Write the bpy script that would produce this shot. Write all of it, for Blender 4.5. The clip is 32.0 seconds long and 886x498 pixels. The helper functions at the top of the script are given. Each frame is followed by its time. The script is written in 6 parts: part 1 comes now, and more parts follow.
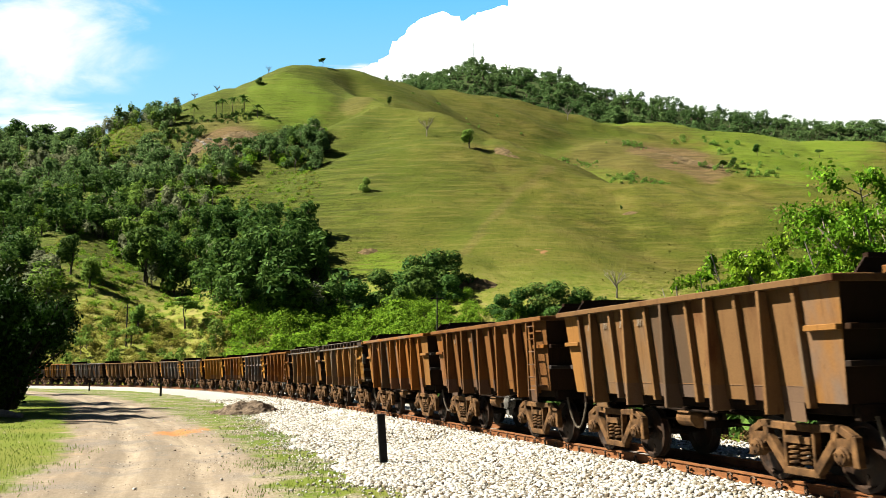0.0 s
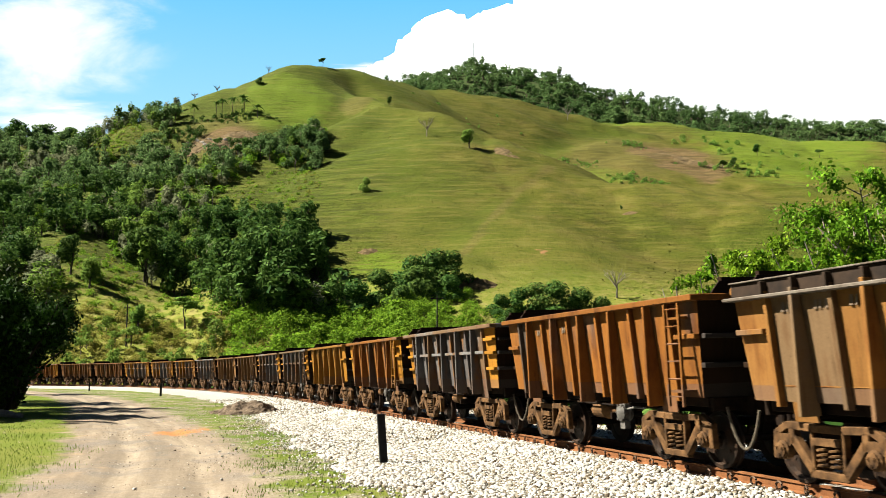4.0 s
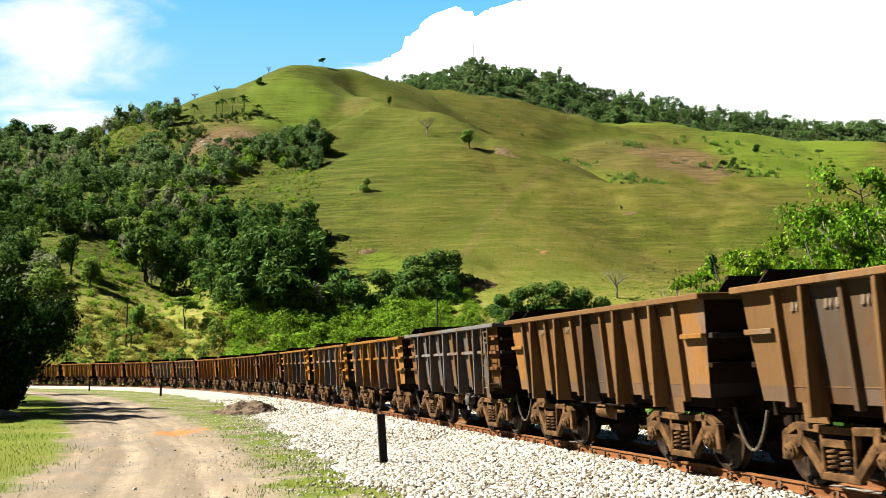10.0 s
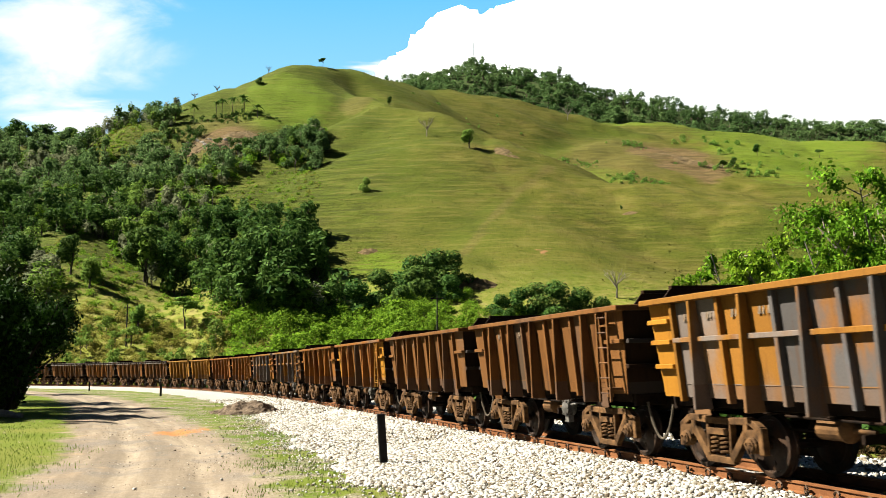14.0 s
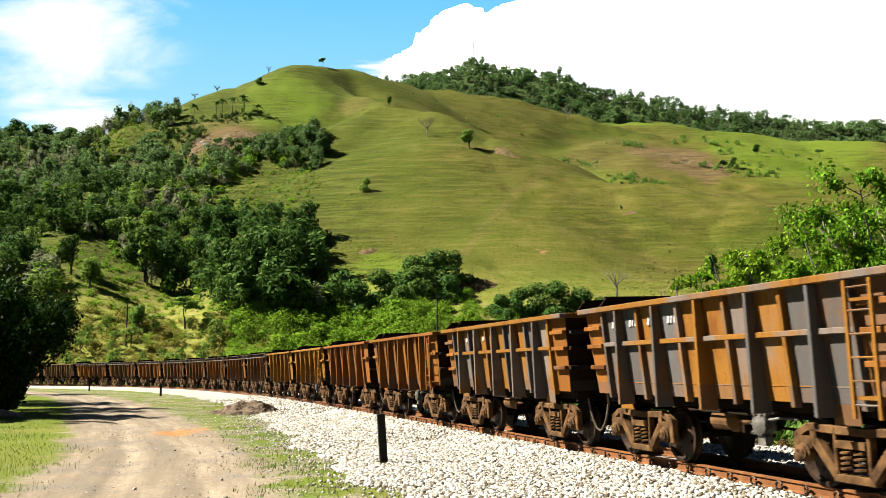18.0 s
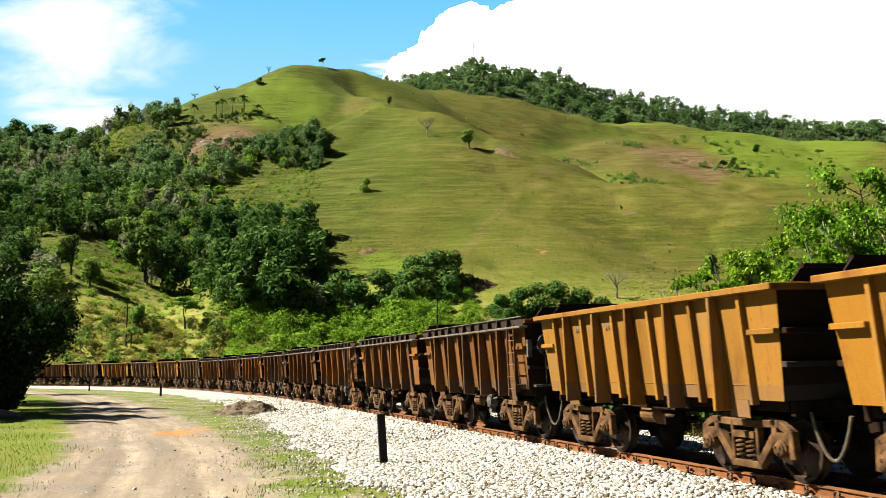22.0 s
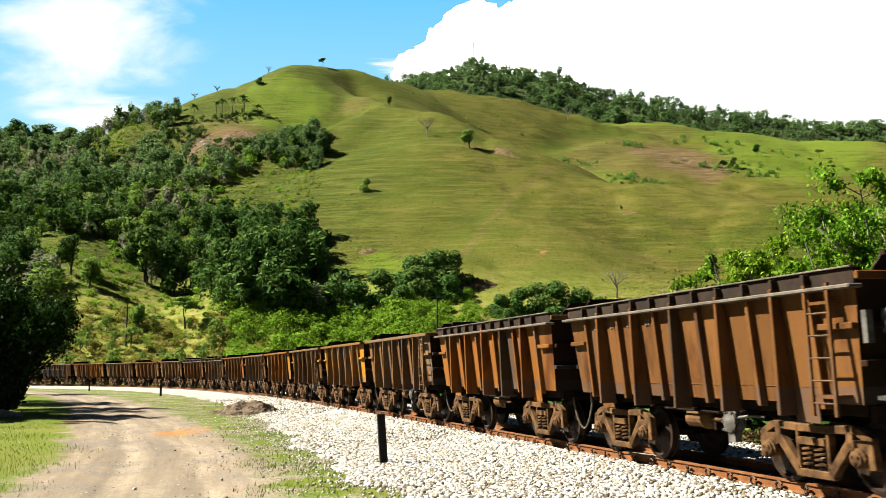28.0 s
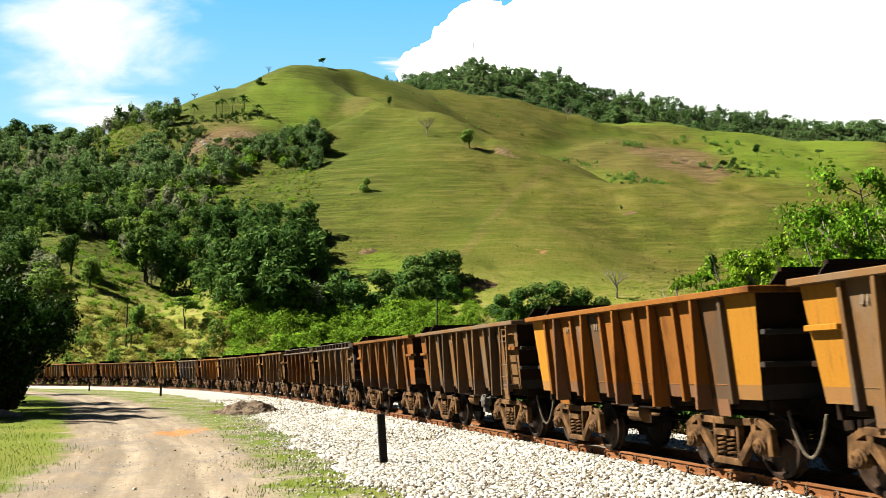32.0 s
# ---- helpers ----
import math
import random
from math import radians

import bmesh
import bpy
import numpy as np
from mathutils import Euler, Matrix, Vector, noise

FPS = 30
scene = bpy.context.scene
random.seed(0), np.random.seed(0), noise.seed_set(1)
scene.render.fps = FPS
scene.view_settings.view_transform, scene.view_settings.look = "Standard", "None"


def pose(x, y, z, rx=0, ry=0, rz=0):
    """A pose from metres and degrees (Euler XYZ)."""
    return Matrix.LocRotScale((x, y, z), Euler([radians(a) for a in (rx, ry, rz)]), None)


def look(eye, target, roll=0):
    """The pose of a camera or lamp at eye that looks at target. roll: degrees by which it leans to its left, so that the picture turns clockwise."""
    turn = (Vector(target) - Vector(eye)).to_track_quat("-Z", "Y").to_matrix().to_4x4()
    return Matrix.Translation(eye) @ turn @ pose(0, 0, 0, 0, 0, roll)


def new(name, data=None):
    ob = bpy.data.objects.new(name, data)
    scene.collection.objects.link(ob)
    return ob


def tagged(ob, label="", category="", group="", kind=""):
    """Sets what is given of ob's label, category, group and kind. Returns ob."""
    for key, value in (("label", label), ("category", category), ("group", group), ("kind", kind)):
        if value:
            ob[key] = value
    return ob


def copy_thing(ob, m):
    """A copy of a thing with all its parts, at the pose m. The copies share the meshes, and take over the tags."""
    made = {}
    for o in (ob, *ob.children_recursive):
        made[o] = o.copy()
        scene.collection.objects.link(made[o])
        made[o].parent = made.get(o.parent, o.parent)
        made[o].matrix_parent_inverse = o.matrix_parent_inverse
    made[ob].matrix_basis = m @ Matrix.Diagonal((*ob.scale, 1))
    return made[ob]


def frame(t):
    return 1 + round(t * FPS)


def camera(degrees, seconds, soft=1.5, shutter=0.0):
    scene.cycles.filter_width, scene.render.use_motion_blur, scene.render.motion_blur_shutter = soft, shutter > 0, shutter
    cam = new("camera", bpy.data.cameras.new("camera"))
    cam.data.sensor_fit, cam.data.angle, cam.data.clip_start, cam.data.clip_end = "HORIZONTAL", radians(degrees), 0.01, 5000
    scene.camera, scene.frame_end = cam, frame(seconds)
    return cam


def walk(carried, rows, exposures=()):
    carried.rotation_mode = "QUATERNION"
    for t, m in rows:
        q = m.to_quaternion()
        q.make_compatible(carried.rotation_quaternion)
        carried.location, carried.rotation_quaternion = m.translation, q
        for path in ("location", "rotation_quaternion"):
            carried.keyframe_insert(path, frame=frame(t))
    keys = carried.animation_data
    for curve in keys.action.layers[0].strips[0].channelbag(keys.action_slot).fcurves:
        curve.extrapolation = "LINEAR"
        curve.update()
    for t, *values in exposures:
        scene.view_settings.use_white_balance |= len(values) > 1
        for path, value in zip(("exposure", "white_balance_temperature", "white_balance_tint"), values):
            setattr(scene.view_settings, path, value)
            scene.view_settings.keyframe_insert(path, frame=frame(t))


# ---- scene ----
cam = camera(52.2, 32.0, soft=0.8, shutter=0.12)
EYE = pose(0.0, 0.0, 1.566, 97.667, 0, 0) @ pose(0, 0, 0, 0, 0, -0.32)
walk(cam, [(0.0, EYE), (32.0, EYE)])
scene.view_settings.exposure = 2.4

# ---- light ----
SUN_AZ = (-0.9925, 0.122)          # horizontal direction from the place towards the sun
SUN_EL = radians(45)
world = bpy.data.worlds.new("sky")
scene.world = world
world.use_nodes = True
wn = world.node_tree
sky = wn.nodes.new("ShaderNodeTexSky")
sky.sky_type = "NISHITA"
sky.sun_disc = False
sky.sun_elevation = SUN_EL
sky.sun_rotation = math.atan2(SUN_AZ[0], SUN_AZ[1])
sky.air_density, sky.dust_density, sky.ozone_density = 0.4, 0.1, 1.0
wn.nodes["Background"].inputs["Strength"].default_value = 0.014
wn.links.new(sky.outputs["Color"], wn.nodes["Background"].inputs["Color"])
sun = new("sun", bpy.data.lights.new("sun", "SUN"))
sun.data.energy, sun.data.angle, sun.data.color = 5.3, radians(0.5), (1.0, 0.95, 0.81)
sun.matrix_world = look((0, 0, 0), (-SUN_AZ[0] * math.cos(SUN_EL), -SUN_AZ[1] * math.cos(SUN_EL), -math.sin(SUN_EL)))


# ---- materials ----
def ramp(nt, fac, stops):
    r = nt.nodes.new("ShaderNodeValToRGB")
    el = r.color_ramp.elements
    while len(el) < len(stops):
        el.new(0.5)
    for e, (p, c) in zip(el, stops):
        e.position, e.color = p, (*c, 1)
    nt.links.new(fac, r.inputs["Fac"])
    return r.outputs["Color"]


def tex(nt, scale, detail=5, rough=0.6, stretch=(1, 1, 1), shift=(0, 0, 0), coord="Object", warp=0.0):
    tc = nt.nodes.new("ShaderNodeTexCoord")
    mp = nt.nodes.new("ShaderNodeMapping")
    mp.inputs["Scale"].default_value = stretch
    mp.inputs["Location"].default_value = shift
    nt.links.new(tc.outputs[coord], mp.inputs["Vector"])
    n = nt.nodes.new("ShaderNodeTexNoise")
    n.inputs["Scale"].default_value, n.inputs["Detail"].default_value, n.inputs["Roughness"].default_value = scale, detail, rough
    n.inputs["Distortion"].default_value = warp
    nt.links.new(mp.outputs["Vector"], n.inputs["Vector"])
    return n.outputs["Fac"]


def mixc(nt, fac, a, b, mode="MIX"):
    m = nt.nodes.new("ShaderNodeMix")
    m.data_type, m.blend_type = "RGBA", mode
    for sock, v in (("Factor", fac), ("A", a), ("B", b)):
        i = [s for s in m.inputs if s.name == sock and (s.type == ("VALUE" if sock == "Factor" else "RGBA"))][0]
        if isinstance(v, (tuple, float, int)):
            i.default_value = (*v, 1) if isinstance(v, tuple) else v
        else:
            nt.links.new(v, i)
    return [s for s in m.outputs if s.type == "RGBA"][0]


def calc(nt, op, a, b=0.0, clamp=False):
    m = nt.nodes.new("ShaderNodeMath")
    m.operation, m.use_clamp = op, clamp
    for i, v in enumerate((a, b)):
        if isinstance(v, (float, int)):
            m.inputs[i].default_value = v
        else:
            nt.links.new(v, m.inputs[i])
    return m.outputs[0]


def step(nt, v, lo, hi):
    m = nt.nodes.new("ShaderNodeMapRange")
    m.interpolation_type = "SMOOTHSTEP"
    m.inputs["From Min"].default_value, m.inputs["From Max"].default_value = lo, hi
    nt.links.new(v, m.inputs["Value"])
    return m.outputs["Result"]


def bump(nt, bsdf, h, strength, dist):
    b = nt.nodes.new("ShaderNodeBump")
    b.inputs["Strength"].default_value, b.inputs["Distance"].default_value = strength, dist
    nt.links.new(h, b.inputs["Height"])
    nt.links.new(b.outputs["Normal"], bsdf.inputs["Normal"])


def base(name, rough=0.8, metal=0.0, spec=0.3):
    m = bpy.data.materials.new(name)
    m.use_nodes = True
    nt = m.node_tree
    b = nt.nodes["Principled BSDF"]
    b.inputs["Roughness"].default_value, b.inputs["Metallic"].default_value = rough, metal
    b.inputs["Specular IOR Level"].default_value = spec
    return m, nt, b


def plain(name, c1, c2, scale=6, rough=0.8, metal=0.0, bumps=0.3, dist=0.01, spec=0.12):
    m, nt, b = base(name, rough, metal, spec)
    n1, n2 = tex(nt, scale), tex(nt, scale * 7, 3)
    col = ramp(nt, n1, [(0.35, c1), (0.68, c2)])
    col = mixc(nt, 0.35, col, ramp(nt, n2, [(0.3, (0.45, 0.45, 0.45)), (0.7, (1, 1, 1))]), "MULTIPLY")
    nt.links.new(col, b.inputs["Base Color"])
    bump(nt, b, n2, bumps, dist)
    return m


def painted(name, paint, rust, worn, wear=0.5, greys=0.5):
    """Weathered wagon paint: paint colour, rust in patches and streaks, pale worn steel patches."""
    m, nt, b = base(name, 0.62, 0.0, 0.06)
    oi = nt.nodes.new("ShaderNodeObjectInfo")
    tc = nt.nodes.new("ShaderNodeTexCoord")
    add = nt.nodes.new("ShaderNodeVectorMath")
    add.operation = "MULTIPLY_ADD"
    nt.links.new(oi.outputs["Random"], add.inputs[0])
    add.inputs[1].default_value = (37.0, 19.0, 11.0)
    nt.links.new(tc.outputs["Object"], add.inputs[2])

    def nz(scale, stretch, detail=5, rough=0.6):
        mp = nt.nodes.new("ShaderNodeMapping")
        mp.inputs["Scale"].default_value = stretch
        nt.links.new(add.outputs[0], mp.inputs["Vector"])
        n = nt.nodes.new("ShaderNodeTexNoise")
        n.inputs["Scale"].default_value, n.inputs["Detail"].default_value, n.inputs["Roughness"].default_value = scale, detail, rough
        nt.links.new(mp.outputs["Vector"], n.inputs["Vector"])
        return n.outputs["Fac"]

    patch, streak, fine = nz(1.1, (1.3, 1.3, 0.45), 7, 0.6), nz(3.2, (3.4, 3.4, 0.13), 6, 0.65), nz(34, (1, 1, 1), 4, 0.7)
    big, fleck, drip = nz(0.55, (1.2, 1.2, 0.6), 6, 0.55), nz(6.0, (1.2, 1.2, 0.5), 8, 0.72), nz(9.0, (2.6, 2.6, 0.1), 5, 0.7)
    rim = tuple(v * 0.6 for v in rust)
    roll = calc(nt, "FRACT", calc(nt, "MULTIPLY", oi.outputs["Random"], 7.31))
    # plate by plate some have lost their paint to bare grey steel
    col = mixc(nt, step(nt, patch, 0.64 - 0.22 * wear, 0.80 - 0.20 * wear), paint, rust)
    bare = calc(nt, "ADD", big, calc(nt, "MULTIPLY", calc(nt, "SUBTRACT", roll, 0.5), 0.22))
    col = mixc(nt, calc(nt, "MULTIPLY", step(nt, bare, 0.66 - 0.28 * greys, 0.78 - 0.24 * greys), min(0.92, greys * 1.3)), col, worn)
    col = mixc(nt, calc(nt, "MULTIPLY", step(nt, streak, 0.52, 0.74), 0.55), col, rim)
    col = mixc(nt, calc(nt, "MULTIPLY", step(nt, drip, 0.60, 0.72), 0.30), col, tuple(min(1.0, v * 1.3) for v in paint))
    col = mixc(nt, calc(nt, "MULTIPLY", step(nt, fleck, 0.60, 0.70), 0.5), col, tuple(v * 0.45 for v in rust))
    # the welded strip along the foot of the side keeps its own tone
    sp_ = nt.nodes.new("ShaderNodeSeparateXYZ")
    nt.links.new(tc.outputs["Object"], sp_.inputs[0])
    low = step(nt, sp_.outputs["Z"], 1.372, 1.366)
    strip = calc(nt, "FRACT", calc(nt, "MULTIPLY", oi.outputs["Random"], 23.7))
    col = mixc(nt, calc(nt, "MULTIPLY", low, calc(nt, "MULTIPLY", step(nt, strip, 0.35, 0.6), 0.55)), col, tuple(0.45 * v + 0.03 for v in rust))
    col = mixc(nt, 0.30, col, ramp(nt, fine, [(0.3, (0.42, 0.38, 0.34)), (0.68, (1, 1, 1))]), "MULTIPLY")
    nt.links.new(calc(nt, "ADD", calc(nt, "MULTIPLY", step(nt, bare, 0.5, 0.62), -0.14), 0.68), b.inputs["Roughness"])
    tone = calc(nt, "MULTIPLY_ADD", oi.outputs["Random"], 0.34)
    tone.node.inputs[2].default_value = 0.82
    hs = nt.nodes.new("ShaderNodeHueSaturation")
    nt.links.new(tone, hs.inputs["Value"])
    nt.links.new(col, hs.inputs["Color"])
    nt.links.new(hs.outputs["Color"], b.inputs["Base Color"])
    bump(nt, b, fine, 0.3, 0.004)
    return m


def leafy(name, dark, light, gloss=0.5, through_light=0.3, spot=None):
    m, nt, b = base(name, gloss + 0.2, 0.0, 0.018)
    g = nt.nodes.new("ShaderNodeNewGeometry")
    oi = nt.nodes.new("ShaderNodeObjectInfo")
    n = tex(nt, 0.05 if spot is None else spot, 3, coord="Object")
    col = ramp(nt, g.outputs["Random Per Island"], [(0.0, dark), (1.0, light)])
    col = mixc(nt, calc(nt, "MULTIPLY", step(nt, n, 0.45, 0.65), 0.5), col, tuple(v * 0.9 for v in dark))
    hs = nt.nodes.new("ShaderNodeHueSaturation")
    hue = calc(nt, "MULTIPLY_ADD", oi.outputs["Random"], 0.03)
    hue.node.inputs[2].default_value = 0.485
    nt.links.new(hue, hs.inputs["Hue"])
    nt.links.new(col, hs.inputs["Color"])
    nt.links.new(hs.outputs["Color"], b.inputs["Base Color"])
    tr = nt.nodes.new("ShaderNodeBsdfTranslucent")
    nt.links.new(hs.outputs["Color"], tr.inputs["Color"])
    mx = nt.nodes.new("ShaderNodeMixShader")
    mx.inputs["Fac"].default_value = through_light
    nt.links.new(b.outputs[0], mx.inputs[1])
    nt.links.new(tr.outputs[0], mx.inputs[2])
    nt.links.new(mx.outputs[0], nt.nodes["Material Output"].inputs["Surface"])
    return m


# ---- building helpers ----
def mesh_from(name, V, F):
    me = bpy.data.meshes.new(name)
    me.from_pydata([tuple(v) for v in V] if not isinstance(V, np.ndarray) else V.tolist(), [], F if isinstance(F, list) else F.tolist())
    me.update()
    return me


def quads_mesh(name, V, quads):
    """Fast mesh of quads from arrays: V (n,3), quads (m,4)."""
    me = bpy.data.meshes.new(name)
    k = quads.shape[1]
    me.vertices.add(len(V))
    me.vertices.foreach_set("co", np.ascontiguousarray(V, dtype=np.float32).ravel())
    me.loops.add(quads.size)
    me.loops.foreach_set("vertex_index", np.ascontiguousarray(quads, dtype=np.int32).ravel())
    me.polygons.add(len(quads))
    me.polygons.foreach_set("loop_start", np.arange(0, quads.size, k, dtype=np.int32))
    me.update(calc_edges=True)
    me.validate()
    return me


def box(bm, x0, x1, y0, y1, z0, z1):
    vs = [bm.verts.new(p) for p in ((x0, y0, z0), (x1, y0, z0), (x1, y1, z0), (x0, y1, z0), (x0, y0, z1), (x1, y0, z1), (x1, y1, z1), (x0, y1, z1))]
    for f in ((3, 2, 1, 0), (4, 5, 6, 7), (0, 1, 5, 4), (1, 2, 6, 5), (2, 3, 7, 6), (3, 0, 4, 7)):
        bm.faces.new([vs[i] for i in f])
    return vs


def hexa(bm, low, high):
    """A block from four points below and four above, both anticlockwise seen from above."""
    vs = [bm.verts.new(p) for p in (*low, *high)]
    for f in ((3, 2, 1, 0), (4, 5, 6, 7), (0, 1, 5, 4), (1, 2, 6, 5), (2, 3, 7, 6), (3, 0, 4, 7)):
        bm.faces.new([vs[i] for i in f])
    return vs


def rod(bm, a, b, r0, r1=None, n=8):
    a, b = Vector(a), Vector(b)
    r1 = r0 if r1 is None else r1
    q = (b - a).to_track_quat("Z", "Y")
    rings = []
    for p, r in ((a, r0), (b, r1)):
        rings.append([bm.verts.new(p + q @ Vector((r * math.cos(2 * math.pi * i / n), r * math.sin(2 * math.pi * i / n), 0))) for i in range(n)])
    for i in range(n):
        j = (i + 1) % n
        bm.faces.new((rings[0][i], rings[0][j], rings[1][j], rings[1][i]))
    bm.faces.new(rings[0][::-1])
    bm.faces.new(rings[1])


def tube(bm, pts, radii, n=6):
    """A tapered tube along points."""
    rings = []
    for i, p in enumerate(pts):
        p = Vector(p)
        d = (Vector(pts[min(i + 1, len(pts) - 1)]) - Vector(pts[max(i - 1, 0)]))
        q = d.to_track_quat("Z", "Y")
        rings.append([bm.verts.new(p + q @ Vector((radii[i] * math.cos(2 * math.pi * k / n), radii[i] * math.sin(2 * math.pi * k / n), 0))) for k in range(n)])
    for r0, r1 in zip(rings, rings[1:]):
        for k in range(n):
            j = (k + 1) % n
            bm.faces.new((r0[k], r0[j], r1[j], r1[k]))
    bm.faces.new(rings[0][::-1])
    bm.faces.new(rings[-1])


def lathe(bm, prof, axis="y", n=20, at=(0, 0, 0)):
    """A turned body; prof is (radius, along) pairs."""
    rings = []
    for r, h in prof:
        ring = []
        for i in range(n):
            c, s = r * math.cos(2 * math.pi * i / n), r * math.sin(2 * math.pi * i / n)
            p = {"y": (c, h, s), "z": (c, s, h), "x": (h, c, s)}[axis]
            ring.append(bm.verts.new((p[0] + at[0], p[1] + at[1], p[2] + at[2])))
        rings.append(ring)
    for a, b in zip(rings, rings[1:]):
        for i in range(n):
            j = (i + 1) % n
            bm.faces.new((a[i], a[j], b[j], b[i]))
    bm.faces.new(rings[0])
    bm.faces.new(rings[-1][::-1])


def done(bm, name, bev=0.0):
    if bev:
        bmesh.ops.bevel(bm, geom=bm.edges[:], offset=bev, segments=1, affect="EDGES", clamp_overlap=True)
    bmesh.ops.recalc_face_normals(bm, faces=bm.faces[:])
    me = bpy.data.meshes.new(name)
    bm.to_mesh(me)
    bm.free()
    return me


def part(name, me, material, parent, label="", at=None):
    """Links a mesh or bmesh as ONE object under a thing or a part."""
    if isinstance(me, bmesh.types.BMesh):
        me = done(me, name)
    ob = new(name, me)
    if not me.materials:
        me.materials.append(material)
    ob.material_slots[0].link = "OBJECT"
    ob.material_slots[0].material = material
    ob.parent = parent
    if at is not None:
        ob.matrix_basis = at
    return tagged(ob, label)


def thing(name, me, material, m, **tags):
    if isinstance(me, bmesh.types.BMesh):
        me = done(me, name)
    ob = new(name, me)
    if me is not None and material is not None:
        me.materials.append(material)
    ob.matrix_basis = m
    return tagged(ob, **tags)


# ---- the line of the track ----
# s runs backwards along the train, away from the camera; heading is measured from +y
TRACK_STEP = 0.5
TRACK_S = np.arange(-420.0, 640.0, TRACK_STEP)


def track_heading(s):
    u = np.clip(s, 0.0, 118.0) / 100.0
    h = -0.2948 - 0.1166 * u + 0.1843 * u ** 2 - 0.3677 * u ** 3
    bend = np.clip(s - 118.0, 0.0, 60.0)
    return h - 0.0106 * (bend - bend ** 2 / 120.0)


_h = track_heading(TRACK_S)
_x = np.cumsum(np.sin(_h)) * TRACK_STEP
_y = np.cumsum(np.cos(_h)) * TRACK_STEP
_i0 = int(round(420.0 / TRACK_STEP))
TRACK_X, TRACK_Y = _x - _x[_i0] + 6.505, _y - _y[_i0] + 10.214
CANT = 0.03


def on_track(s, o=0.0, z=0.0):
    """World place at s along, o across (towards the far side), z above the tilted rail plane."""
    h = float(track_heading(np.array(s)))
    o2, z2 = o * math.cos(CANT) - z * math.sin(CANT), z * math.cos(CANT) + o * math.sin(CANT)
    return (float(np.interp(s, TRACK_S, TRACK_X)) + o2 * math.cos(h), float(np.interp(s, TRACK_S, TRACK_Y)) - o2 * math.sin(h), z2)


def track_pose(s, half=2.75):
    """Pose of a vehicle whose middle is at s: x forwards (towards smaller s), y to the far side."""
    a, b = Vector(on_track(s + half)), Vector(on_track(s - half))
    d = b - a
    return Matrix.Translation((a + b) / 2) @ Matrix.Rotation(math.atan2(d.y, d.x), 4, "Z") @ Matrix.Rotation(CANT, 4, "X")


def track_gap(X, Y):
    """Signed distance from the track's middle (positive on the far side), and s there, for arrays."""
    keep = (TRACK_S > -60) & (TRACK_S < 320)
    tx, ty, ts, th = TRACK_X[keep][::4], TRACK_Y[keep][::4], TRACK_S[keep][::4], _h[keep][::4]
    if X.size < 400:
        d2 = (X.reshape(-1, 1) - tx) ** 2 + (Y.reshape(-1, 1) - ty) ** 2
        k = np.argmin(d2, axis=1)
        o = (X.ravel() - tx[k]) * np.cos(th[k]) - (Y.ravel() - ty[k]) * np.sin(th[k])
        return o.reshape(X.shape), ts[k].reshape(X.shape)
    out, along = np.full(X.shape, 1e3), np.zeros(X.shape)
    best = np.full(X.shape, 1e12)
    for x, y, s, h in zip(tx, ty, ts, th):
        d2 = (X - x) ** 2 + (Y - y) ** 2
        near = d2 < best
        best = np.where(near, d2, best)
        o = (X - x) * math.cos(h) - (Y - y) * math.sin(h)
        out, along = np.where(near, o, out), np.where(near, s, along)
    return out, along


# ---- the ground ----
GROUND = -0.48


def ridge(X, Y, pts, slope, round_off=12.0):
    """Height of a ridge whose crest runs through pts, falling off on both flanks."""
    z = np.full(X.shape, -1e3)
    for (x0, y0, z0), (x1, y1, z1) in zip(pts, pts[1:]):
        dx, dy = x1 - x0, y1 - y0
        t = np.clip(((X - x0) * dx + (Y - y0) * dy) / (dx * dx + dy * dy), 0, 1)
        d = np.hypot(X - x0 - t * dx, Y - y0 - t * dy)
        z = np.maximum(z, z0 + t * (z1 - z0) - slope * (np.sqrt(d * d + round_off ** 2) - round_off))
    return z


CREST = [(-900, 500, 150), (-320, 440, 119), (-213, 425, 109), (-177, 435, 111), (-142, 455, 132), (-115, 490, 158), (-84, 520, 182), (-58, 545, 188), (-24, 585, 189),
         (30, 610, 190), (86, 620, 180), (131, 590, 157), (151, 520, 121), (159, 450, 91)]
SUMMIT_SPUR = [(-80, 515, 181), (-52, 478, 153), (-26, 430, 131)]
SPUR = [(-26, 430, 130), (-6, 415, 121), (24, 385, 102), (46, 350, 80), (71, 330, 69), (102, 310, 60), (122, 290, 49)]
SHOULDER = [(43, 346, 78), (22, 300, 56), (6, 250, 34), (-4, 212, 14)]
WOOD_SPUR = [(-104, 455, 130), (-98, 405, 102), (-70, 330, 66), (-42, 240, 30)]
LEFT_SPUR = [(-175, 430, 108), (-139, 340, 70), (-105, 250, 35), (-73, 170, 10)]
MOUNTAIN = [(-420, 1250, 300), (-152, 1050, 325), (-40, 960, 310), (34, 930, 316), (105, 920, 304), (184, 900, 272), (289, 870, 243), (428, 850, 226), (609, 850, 216), (1200, 700, 200)]
GREEN_HILL = [(90, 690, 190), (150, 705, 194), (215, 720, 190), (282, 660, 167), (351, 600, 143), (600, 500, 120)]


